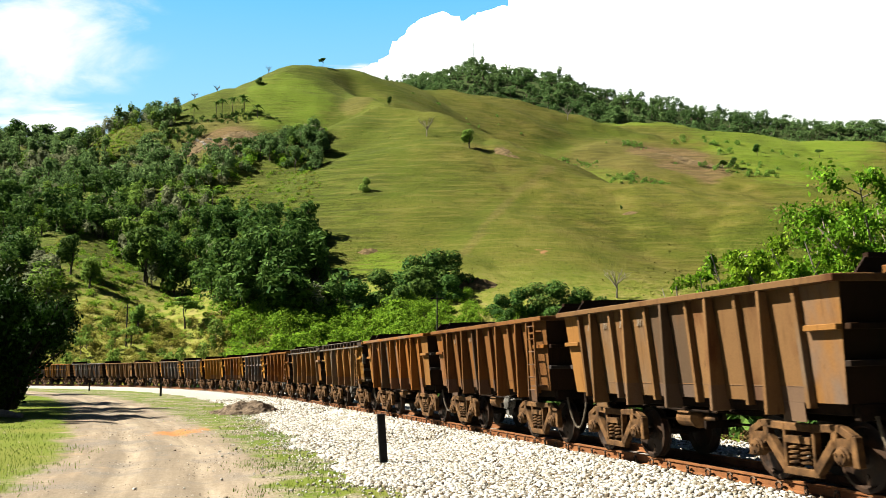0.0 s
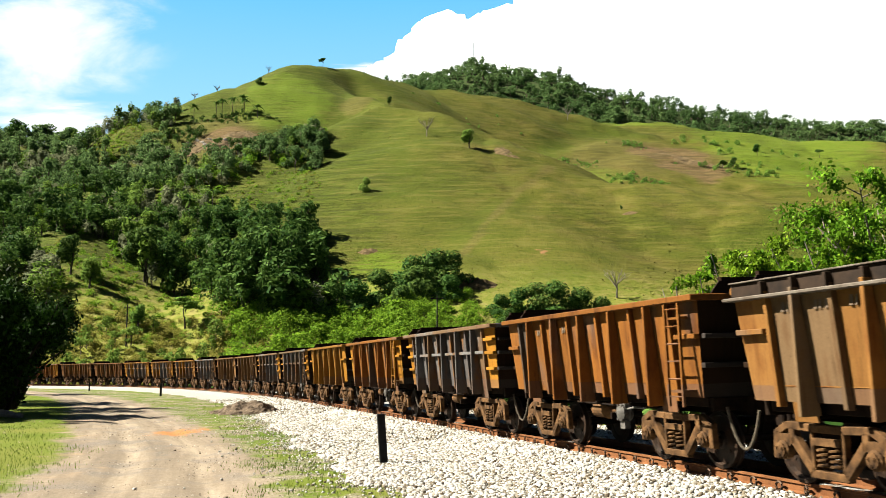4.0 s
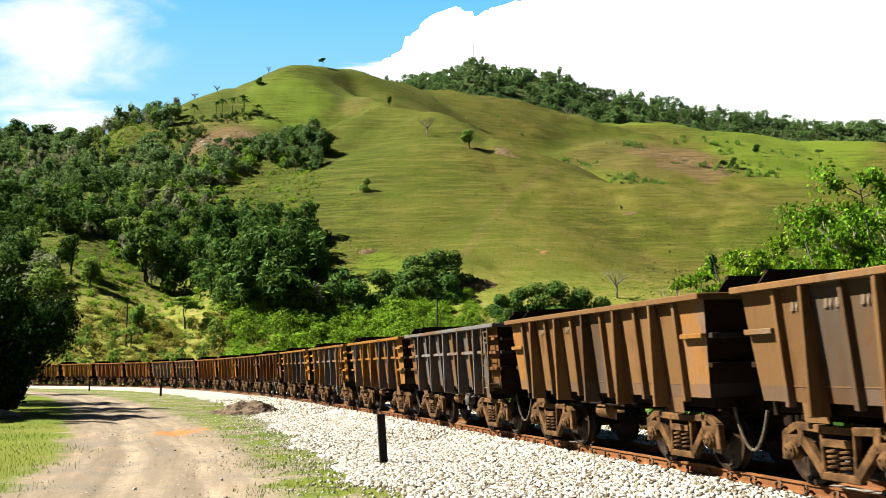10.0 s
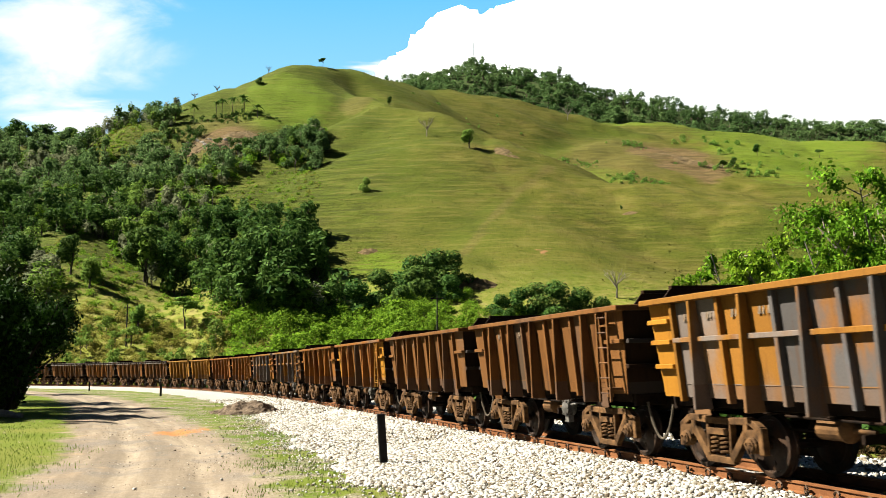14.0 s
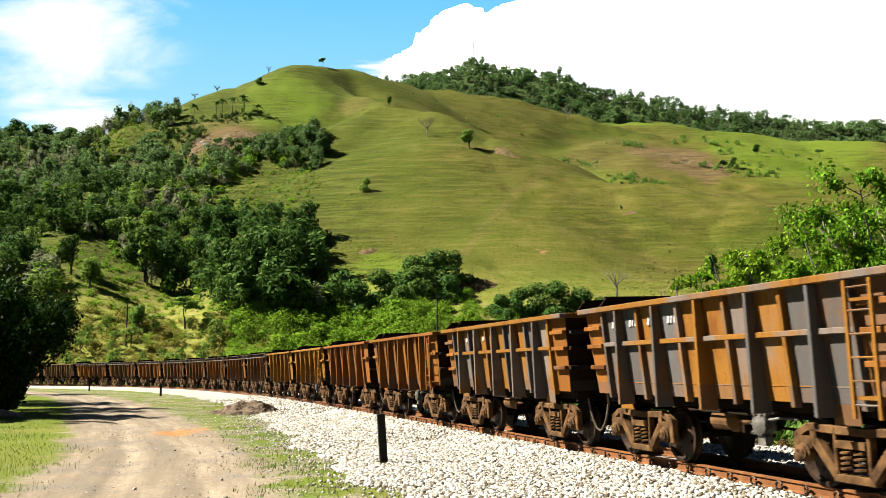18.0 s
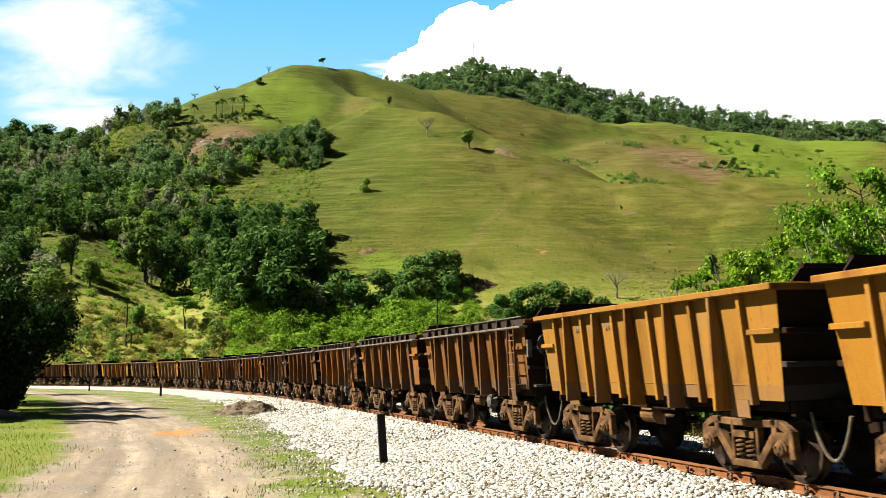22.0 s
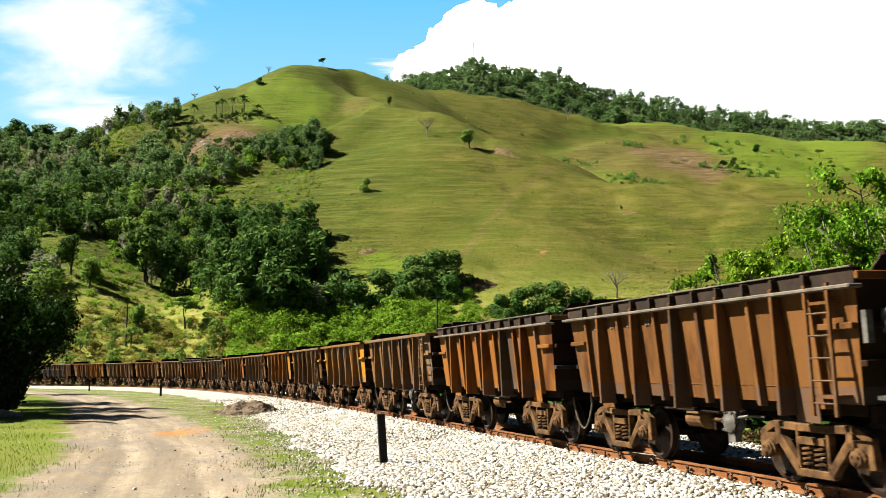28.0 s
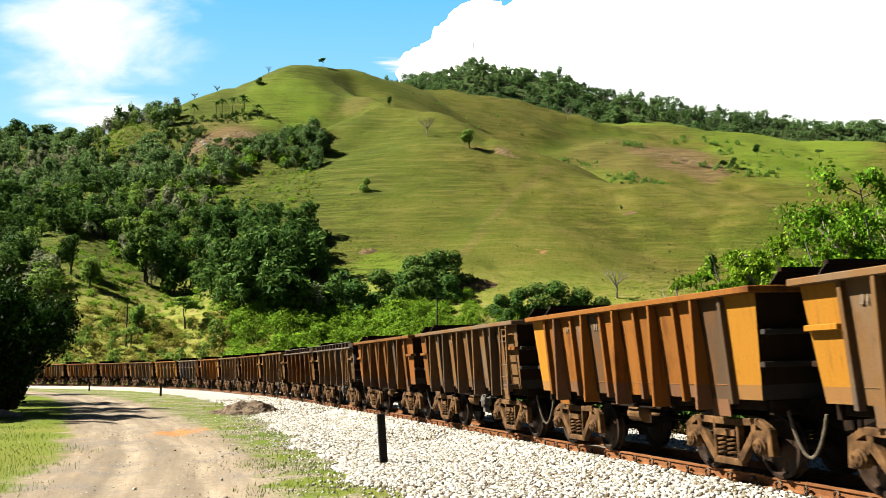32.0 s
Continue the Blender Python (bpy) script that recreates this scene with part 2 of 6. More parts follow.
def height(X, Y):
    X, Y = np.asarray(X, dtype=float), np.asarray(Y, dtype=float)
    parts = [ridge(X, Y, CREST, 0.74, 16), ridge(X, Y, SPUR, 0.56, 6), ridge(X, Y, SUMMIT_SPUR, 0.95, 4), ridge(X, Y, SHOULDER, 0.46, 6), ridge(X, Y, WOOD_SPUR, 0.55, 10),
             ridge(X, Y, LEFT_SPUR, 0.45, 12), ridge(X, Y, MOUNTAIN, 0.85, 30), ridge(X, Y, GREEN_HILL, 0.45, 40)]
    k = 1.2
    far = np.hypot(X, Y)
    beyond = np.where(Y > -40, track_gap(X, Y)[0], -1.0)
    floor_z = GROUND + np.clip(beyond - 14, 0, None) * 0.06
    top = floor_z.copy()
    for p in parts:
        m = np.maximum(top, p)
        top = m + k * np.log1p(np.exp(-np.abs(top - p) / k)) - 0.0
    # gully that runs down beside the summit spur
    t = np.clip(((X + 52) * 34 - (Y - 506) * 74) / (34 ** 2 + 74 ** 2), 0, 1)
    top = top - 4.5 * np.exp(-((X + 52 - 34 * t) ** 2 + (Y - 506 + 74 * t) ** 2) / 8.0 ** 2)
    blend = np.where(far > 1500, 1.0, np.clip((beyond - 9) / 60.0, 0, 1))
    blend = blend * blend * (3 - 2 * blend)
    z = floor_z * (1 - blend) + top * blend
    return z


def rough_ground(X, Y):
    """Small unevenness that grows with the distance."""
    far = np.hypot(X, Y)
    wav = np.sin(X * 0.9 + 1.3 * np.sin(Y * 0.37)) * np.sin(Y * 0.71 + 1.7 * np.sin(X * 0.29))
    wav2 = np.sin(X * 0.061 + 2 * np.sin(Y * 0.043)) * np.sin(Y * 0.057 + 1.5 * np.sin(X * 0.035))
    wav3 = np.sin(X * 0.17 + 2 * np.sin(Y * 0.12 + 1)) * np.sin(Y * 0.15 + 1.5 * np.sin(X * 0.11))
    amp = np.clip((far - 190) / 200, 0, 1)
    wav4 = np.sin(X * 0.47 + 1.9 * np.sin(Y * 0.23 + 0.6)) * np.sin(Y * 0.31 + 1.7 * np.sin(X * 0.27))
    return 0.012 * wav + amp * (1.6 * wav2 + 0.6 * wav3 + 0.22 * wav4)


def ground_z(x, y):
    return float(height(np.array([x]), np.array([y]))[0] + rough_ground(np.array([x]), np.array([y]))[0])


ROAD = [(2.5, -30), (-1.0, 0), (-4.5, 14.4), (-7.2, 24), (-11.8, 36), (-20.5, 57), (-31, 79), (-46, 100), (-75, 125), (-130, 150)]


def road_gap(X, Y):
    d = np.full(X.shape, 1e9)
    for (x0, y0), (x1, y1) in zip(ROAD, ROAD[1:]):
        dx, dy = x1 - x0, y1 - y0
        t = np.clip(((X - x0) * dx + (Y - y0) * dy) / (dx * dx + dy * dy), 0, 1)
        d = np.minimum(d, np.hypot(X - x0 - t * dx, Y - y0 - t * dy))
    return d


def road_frame(X, Y):
    """Across and along the dirt road, for its wheel tracks."""
    best, across, along, run = np.full(X.shape, 1e9), np.zeros(X.shape), np.zeros(X.shape), 0.0
    for (x0, y0), (x1, y1) in zip(ROAD, ROAD[1:]):
        dx, dy = x1 - x0, y1 - y0
        L = math.hypot(dx, dy)
        t = np.clip(((X - x0) * dx + (Y - y0) * dy) / (L * L), 0, 1)
        d = np.hypot(X - x0 - t * dx, Y - y0 - t * dy)
        side = ((X - x0) * dy - (Y - y0) * dx) / L
        near = d < best
        best, across, along = np.where(near, d, best), np.where(near, side, across), np.where(near, run + t * L, along)
        run += L
    return across, along


# greener and drier stretches of pasture: slant, depth and their half widths
LUSH = [(-0.175, 452, 0.050, 34), (-0.205, 432, 0.03, 20), (0.39, 600, 0.105, 150), (0.26, 700, 0.10, 70), (-0.07, 236, 0.045, 20), (0.175, 452, 0.035, 14), (-0.26, 300, 0.03, 24)]
DRY = [(0.21, 505, 0.075, 60), (0.275, 500, 0.05, 45), (-0.095, 448, 0.022, 14), (-0.25, 405, 0.05, 30)]


ERODED = [(0.268, 505, 0.042, 45), (0.30, 470, 0.03, 26), (0.235, 520, 0.03, 24), (-0.245, 402, 0.045, 16)]


def spots_at(X, Y, table):
    """Soft-edged oval stretches of the hill, by slant and depth."""
    U, out = X / np.where(np.abs(Y) < 1, 1, Y), np.zeros(X.shape)
    for u, y, ru, ry in table:
        q = ((U - u) / ru) ** 2 + ((Y - y) / ry) ** 2
        out = np.maximum(out, np.where(Y > 100, np.clip(1.25 - q * 0.75, 0, 1), 0))
    return out


def line_gap(X, Y, pts):
    d = np.full(X.shape, 1e9)
    for (x0, y0, _), (x1, y1, _) in zip(pts, pts[1:]):
        dx, dy = x1 - x0, y1 - y0
        t = np.clip(((X - x0) * dx + (Y - y0) * dy) / (dx * dx + dy * dy), 0, 1)
        d = np.minimum(d, np.hypot(X - x0 - t * dx, Y - y0 - t * dy))
    return d


def build_ground():
    az = np.unique(np.concatenate([np.radians(np.arange(-33, 33.01, 0.17)), np.radians(np.arange(33, 327.1, 3.0))]))
    r = np.concatenate([[0.4], np.exp(np.arange(math.log(1.5), math.log(190), 0.0155)), np.exp(np.arange(math.log(190), math.log(640), 0.0075)), np.exp(np.arange(math.log(640), math.log(4500), 0.0155))])
    A, Rr = np.meshgrid(az, r)
    X, Y = Rr * np.sin(A), Rr * np.cos(A)
    near = np.hypot(X, Y) < 260
    Z = height(X, Y) + rough_ground(X, Y)
    # wheel ruts and the crown of the dirt road
    d = road_gap(X, Y)
    rut = np.exp(-((d - 0.85) / 0.32) ** 2)
    Z = Z - np.where(near, 0.06 * rut, 0)
    ac, al = road_frame(X, Y)
    n, k = len(r), len(az)
    V = np.stack([X, Y, Z], -1).reshape(-1, 3)
    i, j = np.meshgrid(np.arange(n - 1), np.arange(k), indexing="ij")
    j2 = (j + 1) % k
    q = np.stack([i * k + j, i * k + j2, (i + 1) * k + j2, (i + 1) * k + j], -1).reshape(-1, 4)[:, ::-1]
    me = quads_mesh("ground", V, q)
    for nm, val in (("road", np.clip(1.0 - (d - np.where(ac > 0, 0.9, 1.6)) / np.where(ac > 0, 2.0, 1.9), 0, 1)), ("rut", rut), ("verge", np.where((ac > 0) & near & (d < 8), 1.0, 0.0))):
        at = me.attributes.new(nm, "FLOAT", "POINT")
        at.data.foreach_set("value", val.reshape(-1).astype(np.float32))
    slant = X / np.where(np.abs(Y) < 1, 1, Y)
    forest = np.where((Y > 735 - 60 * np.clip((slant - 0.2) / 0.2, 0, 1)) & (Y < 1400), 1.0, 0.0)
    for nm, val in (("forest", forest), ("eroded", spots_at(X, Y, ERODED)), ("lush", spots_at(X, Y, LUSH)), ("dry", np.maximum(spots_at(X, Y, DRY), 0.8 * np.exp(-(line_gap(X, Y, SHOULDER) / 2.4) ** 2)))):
        at = me.attributes.new(nm, "FLOAT", "POINT")
        at.data.foreach_set("value", val.reshape(-1).astype(np.float32))
    at = me.attributes.new("lane", "FLOAT_VECTOR", "POINT")
    at.data.foreach_set("vector", np.stack([ac, al, ac * 0], -1).reshape(-1).astype(np.float32))
    me.polygons.foreach_set("use_smooth", np.ones(len(me.polygons), dtype=bool))
    return me


def ground_material():
    m, nt, b = base("earth_and_grass", 0.95, 0.0, 0.03)

    def attr(nm):
        a = nt.nodes.new("ShaderNodeAttribute")
        a.attribute_name = nm
        return a.outputs["Fac"]

    big, mid, fine, tiny = tex(nt, 0.012, 4), tex(nt, 0.11, 5), tex(nt, 1.3, 6, 0.7), tex(nt, 14, 4, 0.7)
    grass = ramp(nt, mid, [(0.30, (0.041, 0.046, 0.006)), (0.50, (0.065, 0.064, 0.011)), (0.72, (0.092, 0.075, 0.019))])
    grass = mixc(nt, step(nt, big, 0.45, 0.62), grass, ramp(nt, fine, [(0.3, (0.034, 0.047, 0.005)), (0.7, (0.056, 0.066, 0.009))]))
    tc = nt.nodes.new("ShaderNodeTexCoord")
    sep = nt.nodes.new("ShaderNodeSeparateXYZ")
    nt.links.new(tc.outputs["Object"], sep.inputs[0])
    lush = calc(nt, "ADD", step(nt, sep.outputs["X"], 60.0, -60.0), calc(nt, "MULTIPLY", calc(nt, "SUBTRACT", tex(nt, 0.02, 5, 0.65, shift=(7, 3, 0)), 0.5), 1.6), True)
    grass = mixc(nt, calc(nt, "MULTIPLY", lush, 0.75), grass, ramp(nt, fine, [(0.3, (0.0323, 0.0502, 0.0046)), (0.7, (0.0562, 0.0714, 0.0091))]))
    grass = mixc(nt, 0.5, grass, ramp(nt, tiny, [(0.3, (0.42, 0.42, 0.38)), (0.65, (1, 1, 1))]), "MULTIPLY")
    # greener and drier stretches, broken up at their edges
    fray = calc(nt, "MULTIPLY", calc(nt, "SUBTRACT", tex(nt, 0.09, 6, 0.7, shift=(9, 1, 4)), 0.5), 1.5)
    green = step(nt, calc(nt, "ADD", attr("lush"), fray), 0.25, 0.85)
    grass = mixc(nt, calc(nt, "MULTIPLY", green, 0.8), grass, ramp(nt, fine, [(0.3, (0.042, 0.074, 0.005)), (0.7, (0.086, 0.114, 0.011))]))
    sere = step(nt, calc(nt, "ADD", attr("dry"), fray), 0.25, 0.9)
    grass = mixc(nt, calc(nt, "MULTIPLY", sere, 0.5), grass, ramp(nt, fine, [(0.3, (0.0551, 0.0426, 0.0122)), (0.7, (0.1026, 0.0779, 0.0285))]))
    worn_down = step(nt, calc(nt, "ADD", attr("eroded"), fray), 0.45, 0.95)
    grass = mixc(nt, calc(nt, "MULTIPLY", worn_down, 0.75), grass, ramp(nt, fine, [(0.3, (0.052, 0.033, 0.016)), (0.7, (0.130, 0.080, 0.046))]))
    # tussocks
    tussock = tex(nt, 0.85, 4, 0.7, shift=(3, 3, 3))
    grass = mixc(nt, 0.55, grass, ramp(nt, tussock, [(0.34, (0.45, 0.47, 0.42)), (0.50, (0.95, 0.95, 0.95)), (0.66, (1.0, 1.0, 1.0))]), "MULTIPLY")
    # cattle paths along the hill's contours: short broken bare treads, riser shade painted dark
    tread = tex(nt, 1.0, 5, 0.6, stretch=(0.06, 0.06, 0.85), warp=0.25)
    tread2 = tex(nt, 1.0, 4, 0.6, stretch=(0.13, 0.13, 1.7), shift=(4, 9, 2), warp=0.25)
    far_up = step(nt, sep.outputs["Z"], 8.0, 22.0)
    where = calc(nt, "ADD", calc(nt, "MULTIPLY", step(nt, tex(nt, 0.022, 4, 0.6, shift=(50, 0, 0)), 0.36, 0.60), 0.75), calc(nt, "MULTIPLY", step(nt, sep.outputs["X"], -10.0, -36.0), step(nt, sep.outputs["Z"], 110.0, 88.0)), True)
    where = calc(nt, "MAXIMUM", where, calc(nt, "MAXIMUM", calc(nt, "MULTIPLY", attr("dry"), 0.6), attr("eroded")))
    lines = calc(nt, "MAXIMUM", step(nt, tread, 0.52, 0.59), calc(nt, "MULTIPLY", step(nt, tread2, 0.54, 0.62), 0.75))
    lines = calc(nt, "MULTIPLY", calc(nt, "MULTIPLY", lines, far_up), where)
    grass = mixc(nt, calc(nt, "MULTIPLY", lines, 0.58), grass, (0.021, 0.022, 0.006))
    pale_ = calc(nt, "MULTIPLY", calc(nt, "MULTIPLY", step(nt, tread, 0.44, 0.37), far_up), 0.35)
    grass = mixc(nt, pale_, grass, (0.0893, 0.0779, 0.0209))
    near_grass = ramp(nt, mid, [(0.30, (0.038, 0.0646, 0.0061)), (0.50, (0.0646, 0.0855, 0.0106)), (0.72, (0.0988, 0.095, 0.0228))])
    near_grass = mixc(nt, 0.45, near_grass, ramp(nt, tiny, [(0.3, (0.42, 0.42, 0.38)), (0.65, (1, 1, 1))]), "MULTIPLY")
    straw = ramp(nt, tex(nt, 0.35, 6, 0.7), [(0.32, (0.050, 0.076, 0.008)), (0.5, (0.105, 0.112, 0.020)), (0.68, (0.155, 0.128, 0.050))])
    near_grass = mixc(nt, step(nt, sep.outputs["Y"], 120.0, 160.0), near_grass, straw)
    grass = mixc(nt, step(nt, sep.outputs["Z"], 14.0, 32.0), near_grass, grass)
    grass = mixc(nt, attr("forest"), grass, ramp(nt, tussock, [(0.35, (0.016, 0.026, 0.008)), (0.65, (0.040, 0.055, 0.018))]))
    # bare red soil scars
    scar = step(nt, tex(nt, 0.03, 6, 0.7, shift=(13, 41, 0)), 0.70, 0.74)
    grass = mixc(nt, calc(nt, "MULTIPLY", scar, far_up), grass, (0.1368, 0.0722, 0.0342))
    # the dirt road
    lane_at = nt.nodes.new("ShaderNodeAttribute")
    lane_at.attribute_name = "lane"
    lane_map = nt.nodes.new("ShaderNodeMapping")
    lane_map.inputs["Scale"].default_value = (1.5, 0.10, 1)
    nt.links.new(lane_at.outputs["Vector"], lane_map.inputs["Vector"])
    wheel = nt.nodes.new("ShaderNodeTexNoise")
    wheel.inputs["Scale"].default_value, wheel.inputs["Detail"].default_value, wheel.inputs["Roughness"].default_value = 1.0, 6, 0.65
    nt.links.new(lane_map.outputs["Vector"], wheel.inputs["Vector"])
    worn = calc(nt, "ADD", calc(nt, "MULTIPLY", wheel.outputs["Fac"], 0.8), calc(nt, "ADD", calc(nt, "MULTIPLY", tex(nt, 5, 5, 0.7), 0.2), calc(nt, "MULTIPLY", attr("rut"), 0.10)))
    dirt = ramp(nt, worn, [(0.28, (0.066, 0.054, 0.043)), (0.52, (0.132, 0.105, 0.077)), (0.70, (0.205, 0.166, 0.124))])
    dirt = mixc(nt, 0.4, dirt, ramp(nt, tiny, [(0.3, (0.4, 0.38, 0.36)), (0.6, (1, 1, 1))]), "MULTIPLY")
    dirt = mixc(nt, step(nt, tex(nt, 0.35, 4, shift=(3, 9, 0)), 0.60, 0.74), dirt, (0.175, 0.122, 0.077))
    dust = nt.nodes.new("ShaderNodeVectorMath")
    dust.operation = "DISTANCE"
    squeeze = nt.nodes.new("ShaderNodeMapping")
    squeeze.inputs["Scale"].default_value = (1.0, 0.42, 0.0)
    nt.links.new(tc.outputs["Object"], squeeze.inputs["Vector"])
    nt.links.new(squeeze.outputs["Vector"], dust.inputs[0])
    dust.inputs[1].default_value = (-9.2, 32.0 * 0.42, 0.0)
    dusty = calc(nt, "ADD", step(nt, dust.outputs["Value"], 1.6, 0.1), calc(nt, "MULTIPLY", calc(nt, "SUBTRACT", tex(nt, 1.6, 6, 0.75, shift=(2, 2, 0)), 0.5), 2.6))
    dusty = step(nt, dusty, 0.45, 0.9)
    dirt = mixc(nt, calc(nt, "MULTIPLY", step(nt, tex(nt, 0.5, 5, 0.65, shift=(31, 7, 0)), 0.5, 0.64), 0.7), dirt, ramp(nt, tex(nt, 30, 3), [(0.35, (0.0494, 0.0418, 0.0361)), (0.65, (0.1368, 0.1216, 0.1064))]))
    edge = calc(nt, "ADD", attr("road"), calc(nt, "MULTIPLY", calc(nt, "SUBTRACT", tex(nt, 0.8, 6, 0.7), 0.5), 1.5))
    grit = ramp(nt, tex(nt, 22, 5, 0.75), [(0.36, (0.038, 0.0323, 0.0247)), (0.52, (0.114, 0.095, 0.0684)), (0.64, (0.2356, 0.2166, 0.1824))])
    bare = calc(nt, "MULTIPLY", step(nt, tex(nt, 0.7, 6, 0.75, shift=(17, 2, 0)), 0.44, 0.58), step(nt, calc(nt, "ADD", attr("verge"), calc(nt, "MULTIPLY", calc(nt, "SUBTRACT", mid, 0.5), 0.8)), 0.3, 0.6))
    grass = mixc(nt, bare, grass, grit)
    col = mixc(nt, step(nt, edge, 0.25, 0.6), grass, dirt)
    col = mixc(nt, calc(nt, "MULTIPLY", dusty, step(nt, dust.outputs["Value"], 1.7, 1.2)), col, (0.205, 0.088, 0.032))
    nt.links.new(col, b.inputs["Base Color"])
    hgt = calc(nt, "ADD", calc(nt, "MULTIPLY", calc(nt, "ADD", calc(nt, "MULTIPLY", tussock, far_up), calc(nt, "MULTIPLY", tiny, 0.03)), 1.0), calc(nt, "ADD", calc(nt, "MULTIPLY", fine, 0.012), calc(nt, "MULTIPLY", lines, -0.5)))
    bump(nt, b, hgt, 0.9, 0.6)
    return m


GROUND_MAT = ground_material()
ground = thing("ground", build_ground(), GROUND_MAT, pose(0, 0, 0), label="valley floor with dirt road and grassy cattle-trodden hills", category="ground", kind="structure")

# ---- track ----
STONE = plain("pale_ballast", (0.150, 0.142, 0.126), (0.243, 0.236, 0.220), 14, 0.9, 0, 0.8, 0.03)
STONE_EACH, nt_, b_ = base("pale_stone", 0.9, 0, 0.06)
g_ = nt_.nodes.new("ShaderNodeNewGeometry")
nt_.links.new(ramp(nt_, g_.outputs["Random Per Island"], [(0.0, (0.030, 0.021, 0.013)), (0.16, (0.105, 0.086, 0.060)), (0.4, (0.190, 0.180, 0.160)), (1.0, (0.300, 0.292, 0.276))]), b_.inputs["Base Color"])
RAIL_MAT = plain("rusty_rail", (0.0836, 0.0304, 0.0099), (0.1368, 0.0551, 0.0198), 3, 0.75, 0.0, 0.3, 0.004)
SLEEPER_MAT = plain("sleeper_concrete", (0.114, 0.0988, 0.0836), (0.1596, 0.1406, 0.1178), 4, 0.9, 0, 0.4, 0.01)
CLIP_MAT = plain("dark_clip_steel", (0.0228, 0.0152, 0.0114), (0.0608, 0.0342, 0.019), 8, 0.6, 0.5)
SOIL_MAT = plain("dark_gravel_soil", (0.0418, 0.0274, 0.0171), (0.1444, 0.1064, 0.0722), 4.5, 0.95, 0, 0.9, 0.06)


def near_reach(s):
    """How far the ballast spreads on the camera's side."""
    return 5.5 - 1.4 * min(1.0, max(0.0, (s - 14) / 30.0)) + 0.25 * math.sin(s * 0.8) + 0.15 * math.sin(s * 2.3)


def sweep(name, prof, s0, s1, ds, closed=True):
    """A bar of constant section swept along the track; prof is (across, up) pairs."""
    ss = np.arange(s0, s1 + 1e-6, ds)
    V, F, k = [], [], len(prof)
    for s in ss:
        V += [on_track(float(s), o, z) for o, z in prof]
    for i in range(len(ss) - 1):
        for j in range(k if closed else k - 1):
            j2 = (j + 1) % k
            F.append((i * k + j, i * k + j2, (i + 1) * k + j2, (i + 1) * k + j))
    if closed:
        F += [tuple(range(k))[::-1], tuple((len(ss) - 1) * k + j for j in range(k))]
    return mesh_from(name, V, F)


def ballast_section(s):
    e = near_reach(s)
    return [(-e - 0.3, GROUND - 0.25, 1), (-e, GROUND + 0.02, 1), (-e * 0.62, -0.40, 1), (-1.9, -0.30, 0), (-1.25, -0.17, 0), (-0.3, -0.185, 0), (0.3, -0.185, 0), (1.25, -0.17, 0), (2.2, -0.28, 1), (5.3, -0.34, 1), (6.6, GROUND - 0.1, 1)]


def ballast_point(s, o, z, level):
    if level:
        h = float(track_heading(np.array(s)))
        return (float(np.interp(s, TRACK_S, TRACK_X)) + o * math.cos(h), float(np.interp(s, TRACK_S, TRACK_Y)) - o * math.sin(h), z)
    return on_track(s, o, z)


def build_ballast():
    V, F = [], []
    ss = np.arange(-60, 300, 0.8)
    k = 11
    for s in ss:
        V += [ballast_point(float(s), *p) for p in ballast_section(float(s))]
    for i in range(len(ss) - 1):
        for j in range(k - 1):
            F.append((i * k + j, (i + 1) * k + j, (i + 1) * k + j + 1, i * k + j + 1))
    return mesh_from("ballast", V, F)


ballast = thing("ballast", build_ballast(), STONE, pose(0, 0, 0), label="bank of pale crushed stone under the railway track", category="ballast", kind="structure")


